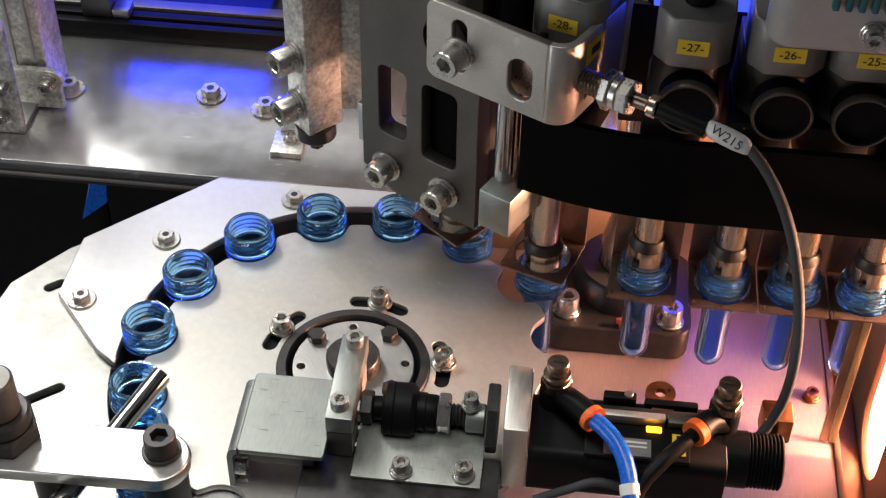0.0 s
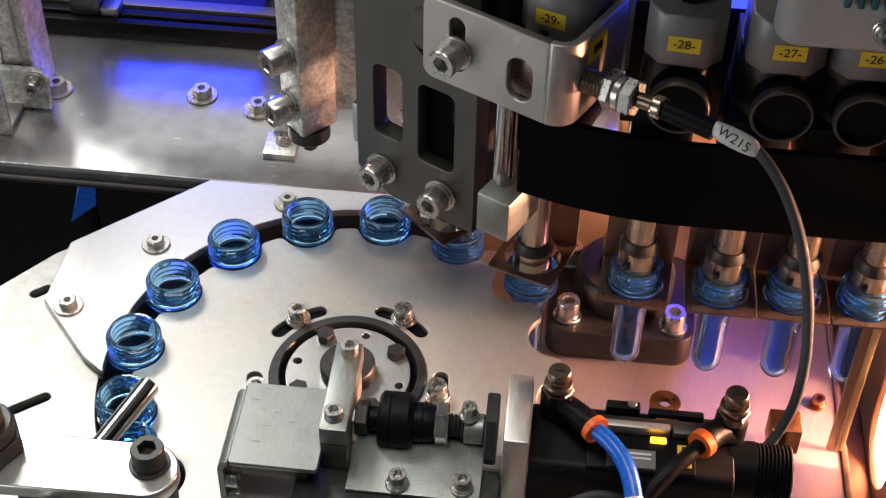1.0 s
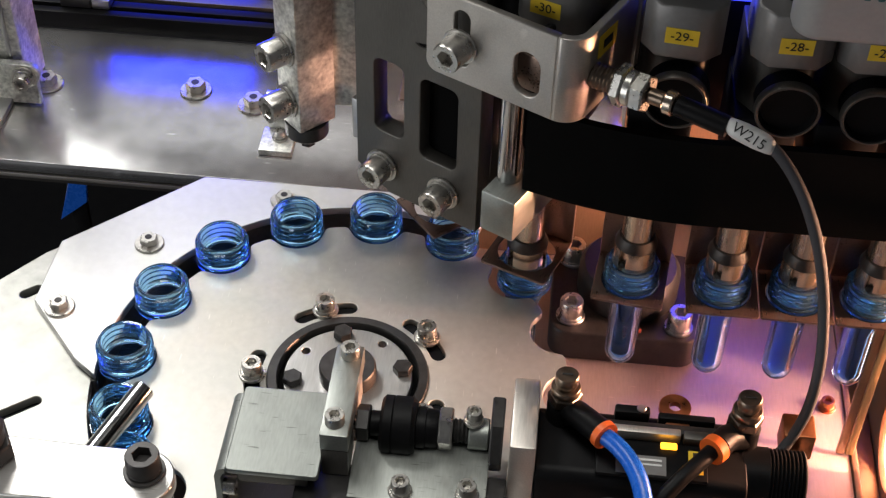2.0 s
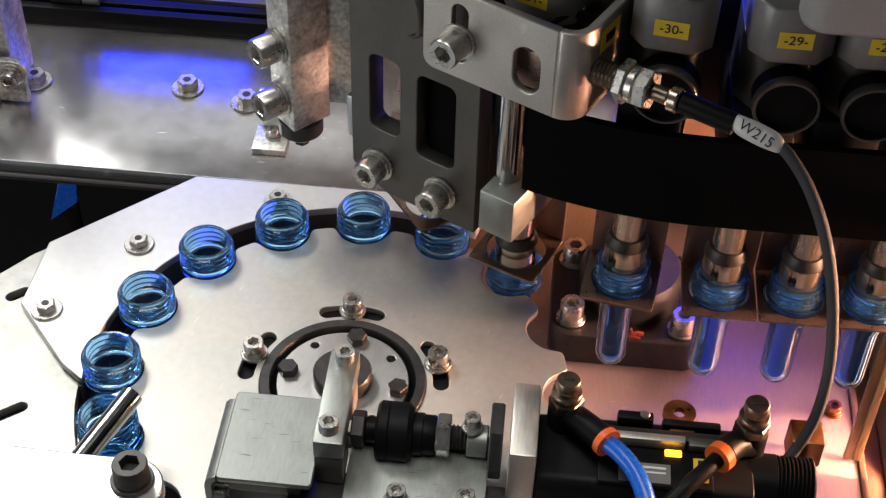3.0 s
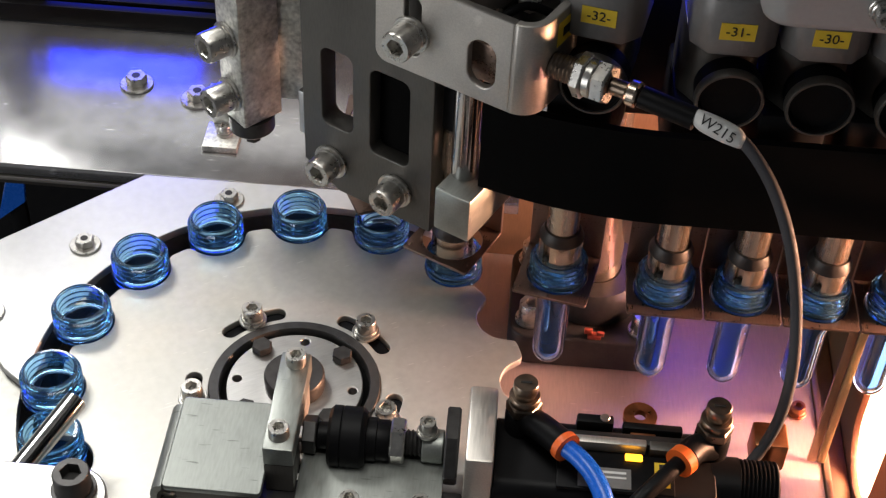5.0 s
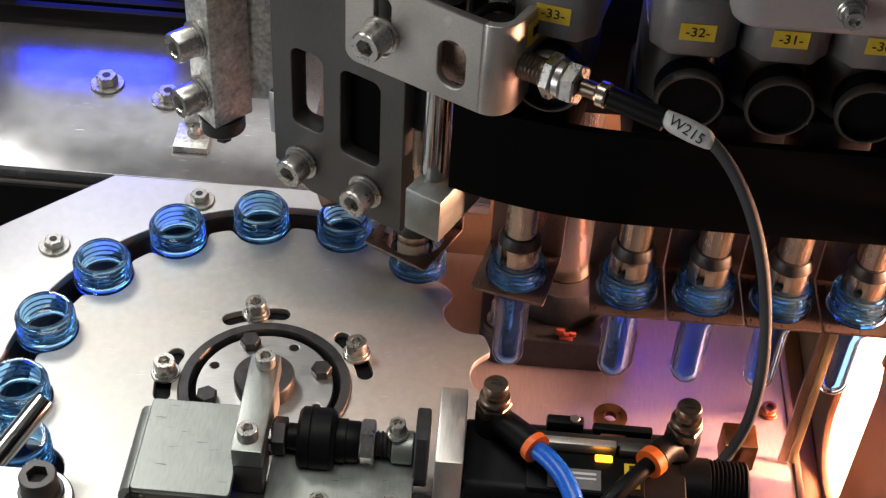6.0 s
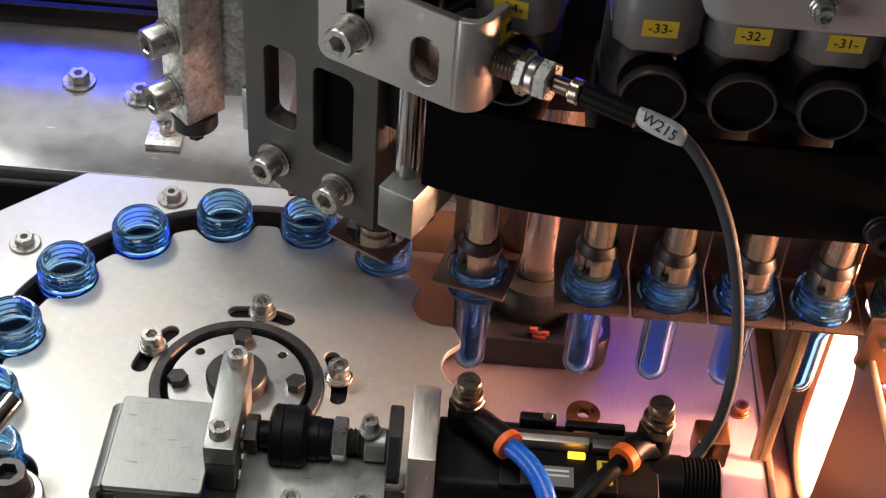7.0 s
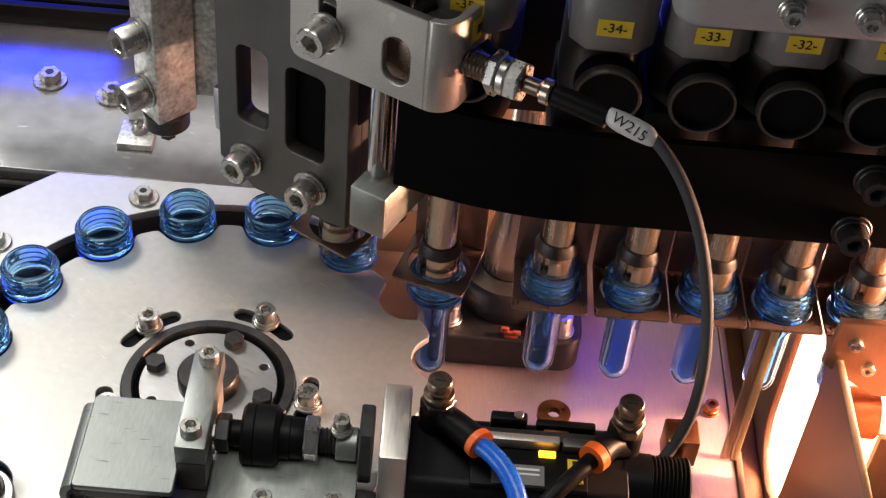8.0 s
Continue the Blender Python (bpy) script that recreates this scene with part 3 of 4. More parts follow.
# ---------------------------------------------------------------- oven side
def oven_side():
    f = thing("oven_floor", "bare steel oven floor with a warm light tint in its colour", "floor", None, "", "structure")
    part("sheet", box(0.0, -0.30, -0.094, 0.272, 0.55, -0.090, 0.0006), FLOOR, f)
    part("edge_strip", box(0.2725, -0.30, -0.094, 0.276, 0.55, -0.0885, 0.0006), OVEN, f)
    cap_screw(f, pose(0.262, 0.088, -0.090), 0.0038, 0.0035, 0.0052, "cap_screw", COPPER)
    b = thing("flange_bearing", "dark flange bearing with two cap screws", "bearing")
    part("flange", sheet([rounded(0.100, 0.108, 0.188, 0.182, 0.012)], -0.0898, -0.068, 0.0012), DARKSTEEL, b)
    part("ring", lathe([(0.016, -0.068), (0.030, -0.068), (0.030, -0.052), (0.027, -0.048), (0.016, -0.048)], 48, closed=True), DARKSTEEL, b, "", pose(0.145, 0.150, 0))
    part("shaft", lathe([(0, -0.089), (0.0155, -0.089), (0.0155, -0.03), (0.012, -0.012), (0.010, 0.012), (0.010, 0.080), (0, 0.080)], 36), LINK, b, "", pose(0.145, 0.150, 0))
    for x, y in ((0.112, 0.122), (0.175, 0.120), (0.112, 0.17)):
        cap_screw(b, pose(x, y, -0.068), 0.0068, 0.010, 0.0085)
    part("tag", box(0.1440, 0.1095, -0.0678, 0.1515, 0.1140, -0.0655, 0.0005), DULL_RED, b, "small red clip")
    part("clip_tip", box(0.1420, 0.1110, -0.0654, 0.1465, 0.1130, -0.0615, 0.0005), DULL_RED, b)
    part("clip_tip", box(0.1490, 0.1100, -0.0654, 0.1530, 0.1118, -0.0625, 0.0005), DULL_RED, b)
    o = thing("oven_end", "glowing oven end with a slotted steel panel", "oven")
    rim = [(-0.10, -0.30), (0.30, -0.30), (0.30, 0.016), (-0.10, 0.016)]
    hole = slot_line(0.068, -0.055, 0.134, 0.054, radians(90))
    me = sheet([rim, hole], 0, 0.004)
    me.transform(Matrix(((0, 0, 1, 0.297), (1, 0, 0, 0), (0, 1, 0, 0.0), (0, 0, 0, 1))))
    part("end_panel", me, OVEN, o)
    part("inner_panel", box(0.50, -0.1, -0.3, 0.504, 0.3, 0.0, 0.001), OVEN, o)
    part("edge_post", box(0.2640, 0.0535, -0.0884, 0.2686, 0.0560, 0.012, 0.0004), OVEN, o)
    # Second strip is the post's highlight, given as a golden colour.
    part("highlight_post", box(0.2690, 0.0530, -0.0884, 0.2732, 0.0560, 0.012, 0.0004), POST_HIGHLIGHT, o, "sheet edge with a golden highlight as its colour")
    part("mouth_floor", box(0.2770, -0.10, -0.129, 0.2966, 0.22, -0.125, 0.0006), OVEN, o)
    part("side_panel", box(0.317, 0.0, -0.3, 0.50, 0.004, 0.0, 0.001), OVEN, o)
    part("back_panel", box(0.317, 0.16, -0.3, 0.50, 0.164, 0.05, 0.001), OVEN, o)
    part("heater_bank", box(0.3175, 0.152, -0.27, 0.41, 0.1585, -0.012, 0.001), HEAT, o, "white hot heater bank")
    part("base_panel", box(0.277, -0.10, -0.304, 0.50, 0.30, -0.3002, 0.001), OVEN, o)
    # Baffles added to keep the oven lamps off the chain heads and slot.
    r = thing("oven_light_baffle", "added steel baffles that hold back the oven light", "roof", None, "", "structure")
    part("lower_baffle", box(0.3015, 0.0395, 0.020, 0.52, 0.32, 0.022, 0.0004), OVEN, r)
    part("sheet", box(0.345, -0.12, 0.100, 0.70, 0.32, 0.103, 0.0006), OVEN, r)
    # Warm tinted sheets added for the oven floor to reflect.
    w = thing("rear_reflector", "warm tinted steel reflector added behind the chain", "reflector")
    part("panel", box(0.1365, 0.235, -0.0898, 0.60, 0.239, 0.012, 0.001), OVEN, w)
    part("left_bounce_panel", box(-0.02, 0.195, -0.0898, 0.1360, 0.199, -0.021, 0.001), OVEN, w)
    w = thing("blue_strip_lamp", "glowing blue strip light behind the chain", "lamp")
    part("housing", box(0.145, 0.305, 0.050, 0.335, 0.320, 0.140, 0.002), BLACK, w)
    part("diffuser", box(0.155, 0.3022, 0.058, 0.325, 0.3048, 0.132, 0.001), BLUESTRIP, w, "blue glowing diffuser")
    part("stand", box(0.23, 0.3205, -0.40, 0.25, 0.33, 0.10, 0.001), BLACK, w)
    w = thing("blue_panel_lamp", "glowing blue light panel above the chain heads", "lamp")
    part("housing", box(0.136, 0.1145, 0.1635, 0.226, 0.124, 0.202, 0.001), BLACK, w)
    part("diffuser", box(0.139, 0.1115, 0.1640, 0.222, 0.1142, 0.200, 0.0006), BLUESTRIP, w, "blue glowing diffuser")
    k = thing("oven_bracket", "bracket with oven glow in its colour and a roller", "bracket")
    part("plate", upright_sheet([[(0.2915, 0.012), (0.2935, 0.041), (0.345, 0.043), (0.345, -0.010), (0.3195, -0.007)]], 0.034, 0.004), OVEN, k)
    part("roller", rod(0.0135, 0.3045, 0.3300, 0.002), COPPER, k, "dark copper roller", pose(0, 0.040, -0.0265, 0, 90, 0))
    for x, z in ((0.3035, 0.028), (0.3135, 0.012)):
        cap_screw(k, toward(x, 0.034, z, *FRONT), 0.0035, 0.003, 0.0)


oven_side()


def chain_guard():
    g = thing("chain_guard", "matt black curved guard in front of the chain", "guard")
    line = [(0.165 + 0.2415 * math.cos(radians(a)), 0.281 + 0.2415 * math.sin(radians(a))) for a in range(249, 270, 2)] + [(0.165, 0.0395), (0.50, 0.0395)]
    bm = bmesh.new()
    rows = []
    for i, (x, y) in enumerate(line):
        q = Vector(line[min(i + 1, len(line) - 1)]) - Vector(line[max(i - 1, 0)])
        n = Vector((q.y, -q.x)).normalized() * 0.004
        rows.append([bm.verts.new(v) for v in ((x, y, 0.085), (x, y, 0.1345), (x - n.x, y - n.y, 0.1345), (x - n.x, y - n.y, 0.085))])
    for a, b in zip(rows, rows[1:]):
        for k in range(4):
            bm.faces.new((a[k], a[(k + 1) % 4], b[(k + 1) % 4], b[k]))
    bm.faces.new(rows[0])
    bm.faces.new(rows[-1])
    part("panel", bm, MATT_BLACK, g)
    for x, z in ((0.2845, 0.0945), (0.2865, 0.1245)):
        cap_screw(g, toward(x, 0.0395, z, *FRONT), 0.0066, 0.008, 0.009, "cap_screw", DARKSTEEL)


chain_guard()


# Near-black sheet added so that no lit wall shows between the carriers.
def chain_backdrop():
    c = thing("chain_backdrop", "added dark sheet hiding the lit wall behind the carriers", "channel")
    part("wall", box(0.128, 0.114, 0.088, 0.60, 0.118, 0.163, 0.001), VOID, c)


chain_backdrop()


# ---------------------------------------------------------------- chain units and preforms
def wheel_place(u):
    """x, y and heading in degrees of a chain unit u pitches past the star's hand-over."""
    if u > 1.69:
        return 0.165 + 0.0376 * (u - 1.69), 0.065, 0.0
    if u > -0.4:
        a = radians(270 - 15 * (1.69 - u))
        return 0.165 + 0.216 * math.cos(a), 0.281 + 0.216 * math.sin(a), math.degrees(a) - 270
    s = (-0.4 - u) * 0.0565
    if s < 0.0717:
        h = -31.35 - math.degrees(s / 0.07)
        return 0.089 + 0.07 * math.sin(radians(h)), 0.1563 - 0.07 * math.cos(radians(h)), h
    return 0.019, 0.1563 + s - 0.0717, -90.0


def smooth(a, b, x):
    t = min(1, max(0, (x - a) / (b - a)))
    return t * t * (3 - 2 * t)


def preform_place(u):
    if u >= 0:
        x, y, _ = wheel_place(u)
        return x, y, 0.0205 * smooth(0.45, 0.95, u)
    if u > -6.6:
        a = radians(50 - 22.5 * u)
        return STAR_R * math.cos(a), STAR_R * math.sin(a), 0.0
    a = radians(50 + 22.5 * 6.6)
    s = (-6.6 - u) * 0.030
    return STAR_R * math.cos(a) - math.sin(a) * s, STAR_R * math.sin(a) + math.cos(a) * s, 0.0


RATE = 0.895


def preform():
    p = thing("preform", "clear blue plastic bottle preform with threaded neck", "preform", None, "preforms on the line")
    out = [(0.0125, 0.0138), (0.0128, 0.0132), (0.0128, 0.0118)]
    for z in (0.0112, 0.0080, 0.0048):
        out += [(0.0125, z + 0.0007), (0.0140, z), (0.0143, z - 0.0007), (0.0126, z - 0.0017)]
    out += [(0.0128, 0.0026), (0.0142, 0.0022), (0.0142, 0.0008), (0.0130, 0.0003)]
    part("neck", lathe(out + [(0.0108, 0.0), (0.0108, 0.0130), (0.0112, 0.0137)], 40, closed=True), PET_NECK, p)
    out = [(0.0108, -0.0002), (0.0148, -0.0002), (0.0150, -0.0008), (0.0148, -0.0018), (0.0122, -0.0022), (0.0112, -0.008), (0.0086, -0.017), (0.0083, -0.052)]
    out += [(0.0083 * math.cos(radians(a)), -0.052 - 0.0095 * math.sin(radians(a))) for a in (15, 30, 45, 60, 75)] + [(0, -0.0615)]
    inn = [(0, -0.0585)] + [(0.0053 * math.cos(radians(a)), -0.052 - 0.0065 * math.sin(radians(a))) for a in (70, 45, 20)] + [(0.0053, -0.051), (0.0058, -0.018), (0.0095, -0.007)]
    part("body", lathe(out + inn, 32, closed=True), PET, p)
    return p


def chain_unit():
    c = thing("chain_carrier", "steel chain carrier with gripping mandrel and shield plate", "carrier", None, "carriers on the chain")
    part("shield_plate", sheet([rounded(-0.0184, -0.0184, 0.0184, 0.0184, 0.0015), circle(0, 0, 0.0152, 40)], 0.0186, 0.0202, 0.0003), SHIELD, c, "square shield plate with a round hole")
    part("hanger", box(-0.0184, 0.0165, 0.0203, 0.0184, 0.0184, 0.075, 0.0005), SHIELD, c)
    # Block colour is near-black to hold the shade behind the roller.
    part("carrier_block", box(-0.0125, -0.010, 0.096, 0.0170, 0.040, 0.1385, 0.002), VOID, c)
    part("shoulder", sheet([[(-0.0115, 0.030), (-0.0115, 0.0040), (-0.0030, -0.0070), (0.0160, -0.0070), (0.0200, -0.0020), (0.0200, 0.030)]], 0.1388, 0.1733, 0.0008), BRACKET, c, "dark chamfered shoulder")
    part("sleeve", rod(0.0098, 0.070, 0.0958, 0.0008), LINK, c)
    part("boss", lathe([(0, 0), (0.0143, 0), (0.0143, 0.011), (0.0135, 0.012), (0.0125, 0.012), (0.0118, 0.009), (0, 0.009)], 40), BLACK, c, "black round roller", toward(0.0080, -0.0102, 0.1535, *FRONT))
    part("boss_ring", lathe([(0.0130, 0.0121), (0.0144, 0.0085), (0.0146, 0.0085), (0.0146, 0.0120), (0.0139, 0.0130), (0.0130, 0.0130)], 40, closed=True), BRACKET, c, "thin steel ring", toward(0.0080, -0.0102, 0.1535, *FRONT))
    h = part("housing", sheet([[(-0.0112, 0.016), (-0.0112, -0.010), (-0.004, -0.018), (0.017, -0.018), (0.0242, -0.010), (0.0242, 0.016)]], 0.1735, 0.200, 0.001), GREYBOX, c, "grey numbered housing")
    part("label", box(-0.0008, -0.01835, 0.1815, 0.0138, -0.01815, 0.1895, 0), YELLOW, h, "yellow number label")
    part("tube", rod(0.0075, 0.2001, 0.24, 0.0008), BLACK, c, "", pose(0.0065, 0, 0))
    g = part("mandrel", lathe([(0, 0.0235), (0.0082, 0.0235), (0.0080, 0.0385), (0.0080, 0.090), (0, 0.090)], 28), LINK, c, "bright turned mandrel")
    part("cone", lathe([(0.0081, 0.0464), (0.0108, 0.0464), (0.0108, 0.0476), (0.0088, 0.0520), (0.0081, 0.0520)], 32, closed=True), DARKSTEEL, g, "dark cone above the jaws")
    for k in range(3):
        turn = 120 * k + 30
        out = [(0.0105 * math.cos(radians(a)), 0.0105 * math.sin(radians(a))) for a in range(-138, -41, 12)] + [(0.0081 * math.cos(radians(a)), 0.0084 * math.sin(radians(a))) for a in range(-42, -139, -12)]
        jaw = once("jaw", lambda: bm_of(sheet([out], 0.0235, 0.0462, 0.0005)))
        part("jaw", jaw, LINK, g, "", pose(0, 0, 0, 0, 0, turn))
        part("set_screw", once("set_screw", lambda: rod(0.0016, 0, 0.002, 0.0003, 14)), DARKSTEEL, g, "", pose(0, 0, 0, 0, 0, turn + 60) @ toward(0, -0.0081, 0.0365, *FRONT))
    return c


carriers, preforms = [], []
first = chain_unit()
for i in range(-5, 10):
    ob = first if i == -5 else copy_thing(first, Matrix.Identity(4))
    carriers.append((i, ob))
for i, ob in carriers:
    box_part = [o for o in ob.children if o.name.startswith("housing")][0]
    writing(f"-{32 - i}-", 0.0062, INK, box_part, pose(0.0065, -0.0185, 0.1855, 90, 0, 0))
first_preform = preform()
for i in range(-13, 9):
    preforms.append((i, first_preform if i == -13 else copy_thing(first_preform, Matrix.Identity(4))))


# ---------------------------------------------------------------- stopper cylinder before the star wheel
def stop_cylinder():
    c = thing("base_arm", "dark steel arm over the star wheel", "support arm")
    part("arm", box(-0.012, -0.26, 0.004, 0.083, -0.066, 0.016, 0.001), DARKSTEEL, c)
    part("top_plate", box(0.0122, -0.0858, 0.0162, 0.0745, -0.040, 0.0178, 0.0005), ZINC, c, "galvanised top plate")
    for x, y in ((0.036, -0.0805), (0.066, -0.0795)):
        cap_screw(c, pose(x, y, 0.0178), 0.0042, 0.005, 0.0056)
    b = thing("sheet_bracket", "bent galvanised sheet bracket with scratches", "bracket")
    part("top", sheet([rounded(-0.0425, -0.085, -0.0005, -0.0355, 0.002)], 0.0252, 0.0282, 0.0005), ZINC, b)
    bm = bmesh.new()
    prof = [(-0.0425, 0.0282), (-0.0452, 0.0274), (-0.0470, 0.0250), (-0.0476, 0.0222), (-0.0476, -0.012), (-0.0448, -0.012), (-0.0448, 0.0215), (-0.0438, 0.0240), (-0.0425, 0.0252)]
    ends = [[bm.verts.new((x, y, z)) for x, z in prof] for y in (-0.0850, -0.040)]
    for k in range(len(prof)):
        bm.faces.new((ends[0][k], ends[0][(k + 1) % len(prof)], ends[1][(k + 1) % len(prof)], ends[1][k]))
    bm.faces.new(ends[0])
    bm.faces.new(ends[1])
    part("flange", bm, ZINC, b)
    for z in (0.010, -0.003):
        cap_screw(b, toward(-0.0448, -0.0800, z, 1, 0, 0), 0.0044, 0.0055, 0.0)
    part("leg", box(-0.038, -0.082, 0.0162, -0.006, -0.070, 0.0251, 0.001), BRACKET, b)
    a = thing("stop_arm", "milled aluminium arm with two cap screws", "arm")
    part("bar", box(-0.0012, -0.0735, 0.0335, 0.0118, -0.0185, 0.0442, 0.0008), ZINC, a)
    part("block", box(-0.0010, -0.0735, 0.0163, 0.0116, -0.056, 0.0334, 0.0008), BRACKET, a)
    part("finger", box(0.0015, -0.034, 0.012, 0.0105, -0.0195, 0.0334, 0.0008), ALU_BLOCK, a)
    cap_screw(a, pose(0.0058, -0.0245, 0.0442), 0.0045, 0.0055, 0.0)
    cap_screw(a, pose(0.0048, -0.0655, 0.0442), 0.0045, 0.0055, 0.0)
    r = thing("rod_coupling", "black rod coupling with nuts on a threaded rod", "coupling")
    ax = pose(0, -0.047, 0.0235, 0, 90, 0)
    part("inner_nut", prism(6, 0.0085, 0.0119, 0.018, 0.0006), DARKSTEEL, r, "", ax)
    part("stem", rod(0.006, 0.0181, 0.0232), BLACK, r, "", ax)
    part("drum", lathe([(0, 0.0233), (0.0122, 0.0233), (0.0138, 0.0248), (0.0138, 0.0285), (0.0134, 0.0289), (0.0138, 0.0293), (0.0138, 0.0375), (0.0118, 0.0398), (0, 0.0398)], 40), BLACK, r, "black rubber drum", ax)
    part("neck", lathe([(0, 0.0399), (0.0098, 0.0399), (0.0098, 0.0440), (0.0092, 0.0444), (0.0092, 0.0490), (0.0086, 0.0500), (0, 0.0500)], 32), BLACK, r, "", ax)
    part("nut", prism(6, 0.0104, 0.0501, 0.0565, 0.0008, 0.3), BOLT, r, "bright hexagon nut", ax)
    prof = [(0, 0.0566)]
    for k in range(8):
        prof += [(0.0050, 0.0566 + 0.0019 * k), (0.0060, 0.0575 + 0.0019 * k)]
    part("thread", lathe(prof + [(0.005, 0.072), (0, 0.072)], 24), DARKSTEEL, r, "", ax)
    part("eye", rod(0.0075, 0.0640, 0.0735), ZINC, r, "", ax @ pose(0.001, 0, 0))
    nut = part("lock_nut", prism(6, 0.0180, 0.0740, 0.0800, 0.0008, 0.5), DARKSTEEL, r, "dark flat lock nut", ax)
    part("pin_hole", once("pin_hole", lambda: rod(0.0022, 0, 0.0004, 0.0001, 16)), INK, nut, "", toward(0.0008, -0.0159, 0.0770, 0.0, -1.0, 0.0))
    cap_screw(r, pose(0.066, -0.047, 0.0312), 0.0036, 0.0045, 0.0048)
    v = thing("air_cylinder", "black pneumatic cylinder with sensor and amber light", "pneumatic cylinder")
    part("end_plate", box(0.0832, -0.0715, 0.002, 0.0952, -0.030, 0.0455, 0.0012), ALU_BLOCK, v, "anodised aluminium end plate")
    body = sheet([rounded(-0.072, 0.0005, -0.031, 0.030, 0.006, 8)], 0.0955, 0.190, 0.0008)
    body.transform(Matrix(((0, 0, 1, 0), (1, 0, 0, 0), (0, 1, 0, 0), (0, 0, 0, 1))))
    part("body", body, BLACK, v)
    part("groove_rail", box(0.118, -0.046, 0.0302, 0.178, -0.0405, 0.0345, 0.0008), DARKSTEEL, v)
    part("clip", box(0.130, -0.0385, 0.0302, 0.146, -0.0335, 0.0375, 0.001), BLACK, v)
    part("clip", box(0.150, -0.0385, 0.0302, 0.176, -0.0345, 0.0355, 0.001), BLACK, v)
    part("sensor_plate", box(0.128, -0.0485, 0.0302, 0.160, -0.0445, 0.0362, 0.0006), ALU_BLOCK, v, "grey sensor rail")
    part("rail_end", box(0.1615, -0.0490, 0.0302, 0.174, -0.0440, 0.0352, 0.0006), BRACKET, v)
    part("clip_screw", rod(0.0022, 0.0376, 0.0388, 0.0003, 16), BOLT, v, "", pose(0.142, -0.036, 0))
    s = part("sensor", box(0.122, -0.0705, 0.0302, 0.172, -0.0505, 0.0325, 0.0008), BLACK, v, "black position sensor")
    part("led", box(0.1510, -0.0545, 0.0326, 0.1585, -0.0508, 0.0338, 0.0006), AMBER, s, "glowing amber light")
    part("print_plate", box(0.131, -0.0695, 0.0326, 0.1535, -0.0590, 0.0329, 0), GREYBOX, s, "grey printed plate")
    part("print_bar", box(0.1385, -0.0620, 0.0330, 0.1515, -0.0608, 0.0331, 0), WHITE, s)
    part("print_bar", box(0.1415, -0.0645, 0.0330, 0.1515, -0.0635, 0.0331, 0), WHITE, s)
    
    lab = part("label", box(0.1635, -0.067, 0.0326, 0.1700, -0.054, 0.0329, 0), YELLOW, v, "yellow label")
    part("label_bar", box(0.1655, -0.0650, 0.03300, 0.1680, -0.0550, 0.0331, 0), INK, lab)
    part("lug", lathe([(0.0028, 0), (0.0075, 0), (0.0075, 0.003), (0.0028, 0.003)], 24, closed=True), COPPER, v, "copper coloured lug", pose(0.158, -0.0285, 0.030))
    part("lug_tail", box(0.1535, -0.041, 0.0300, 0.1645, -0.034, 0.0328, 0.0006), COPPER, v)
    prof = [(0, 0.1885), (0.0140, 0.1885), (0.0140, 0.2010)]
    for k in range(9):
        prof += [(0.0126, 0.2015 + 0.0018 * k), (0.0136, 0.2022 + 0.0018 * k), (0.0136, 0.2026 + 0.0018 * k)]
    part("end_cap", lathe(prof + [(0.0126, 0.2178), (0, 0.2178)], 40), BLACK, v, "ribbed black end cap", pose(0, -0.052, 0.0165, 0, 90, 0))
    # Copper colour here supplies the lug's warm light.
    part("cap_lug", box(0.2085, -0.036, 0.012, 0.2235, -0.022, 0.0285, 0.0012), COPPER, v, "mounting lug with warm light in its copper colour")
    for x, y in ((0.1065, -0.0375), (0.1880, -0.0415)):
        f = part("port_fitting", lathe([(0, 0.0), (0.0078, 0.0), (0.0078, 0.0285), (0.0070, 0.030), (0, 0.030)], 32), BLACK, v, "black banjo fitting", pose(x, y, 0.0105))
        part("collar", prism(6, 0.0078, 0.0301, 0.0362, 0.0008), BRASS, f, "dark brass hexagon")
        part("neck", lathe([(0, 0.0363), (0.0066, 0.0363), (0.0068, 0.0367), (0.0068, 0.0398), (0.0064, 0.0403), (0.0046, 0.0404), (0.0046, 0.0424), (0.0051, 0.0425), (0.0054, 0.0430), (0.0054, 0.0474), (0.0049, 0.0480), (0, 0.0480)], 32), BRASS, f)
        part("slot", box(-0.0024, -0.0005, 0.04802, 0.0024, 0.0005, 0.0483, 0), INK, f)
    h = thing("blue_air_hose", "bright blue air hose with orange release ring", "hose")
    part("elbow", sweep([(0.1085, -0.0385, 0.0330), (0.1114, -0.0436, 0.04), (0.1235, -0.0564, 0.043)], 0.0062, 20), BLACK, h, "black push-in elbow")
    part("ring", sweep([(0.1235, -0.0564, 0.043), (0.1256, -0.0588, 0.0432)], 0.0067, 20), ORANGE, h, "orange release ring")
    part("hose", sweep([(0.1256, -0.0588, 0.0432), (0.1308, -0.0639, 0.0435), (0.1368, -0.0716, 0.0425), (0.1413, -0.0813, 0.04), (0.1442, -0.095, 0.034), (0.1462, -0.1203, 0.02)], 0.0041, 16), BLUEHOSE, h)
    part("sleeve", sweep([(0.1431, -0.0899, 0.0365), (0.144, -0.0946, 0.0342)], 0.0047, 16), WHITE, h, "white marker sleeve")
    h = thing("black_air_hose", "black air hose with orange release ring", "hose")
    part("elbow", sweep([(0.1885, -0.0430, 0.0330), (0.181, -0.0485, 0.038), (0.1756, -0.0559, 0.04)], 0.0062, 20), BLACK, h, "black push-in elbow")
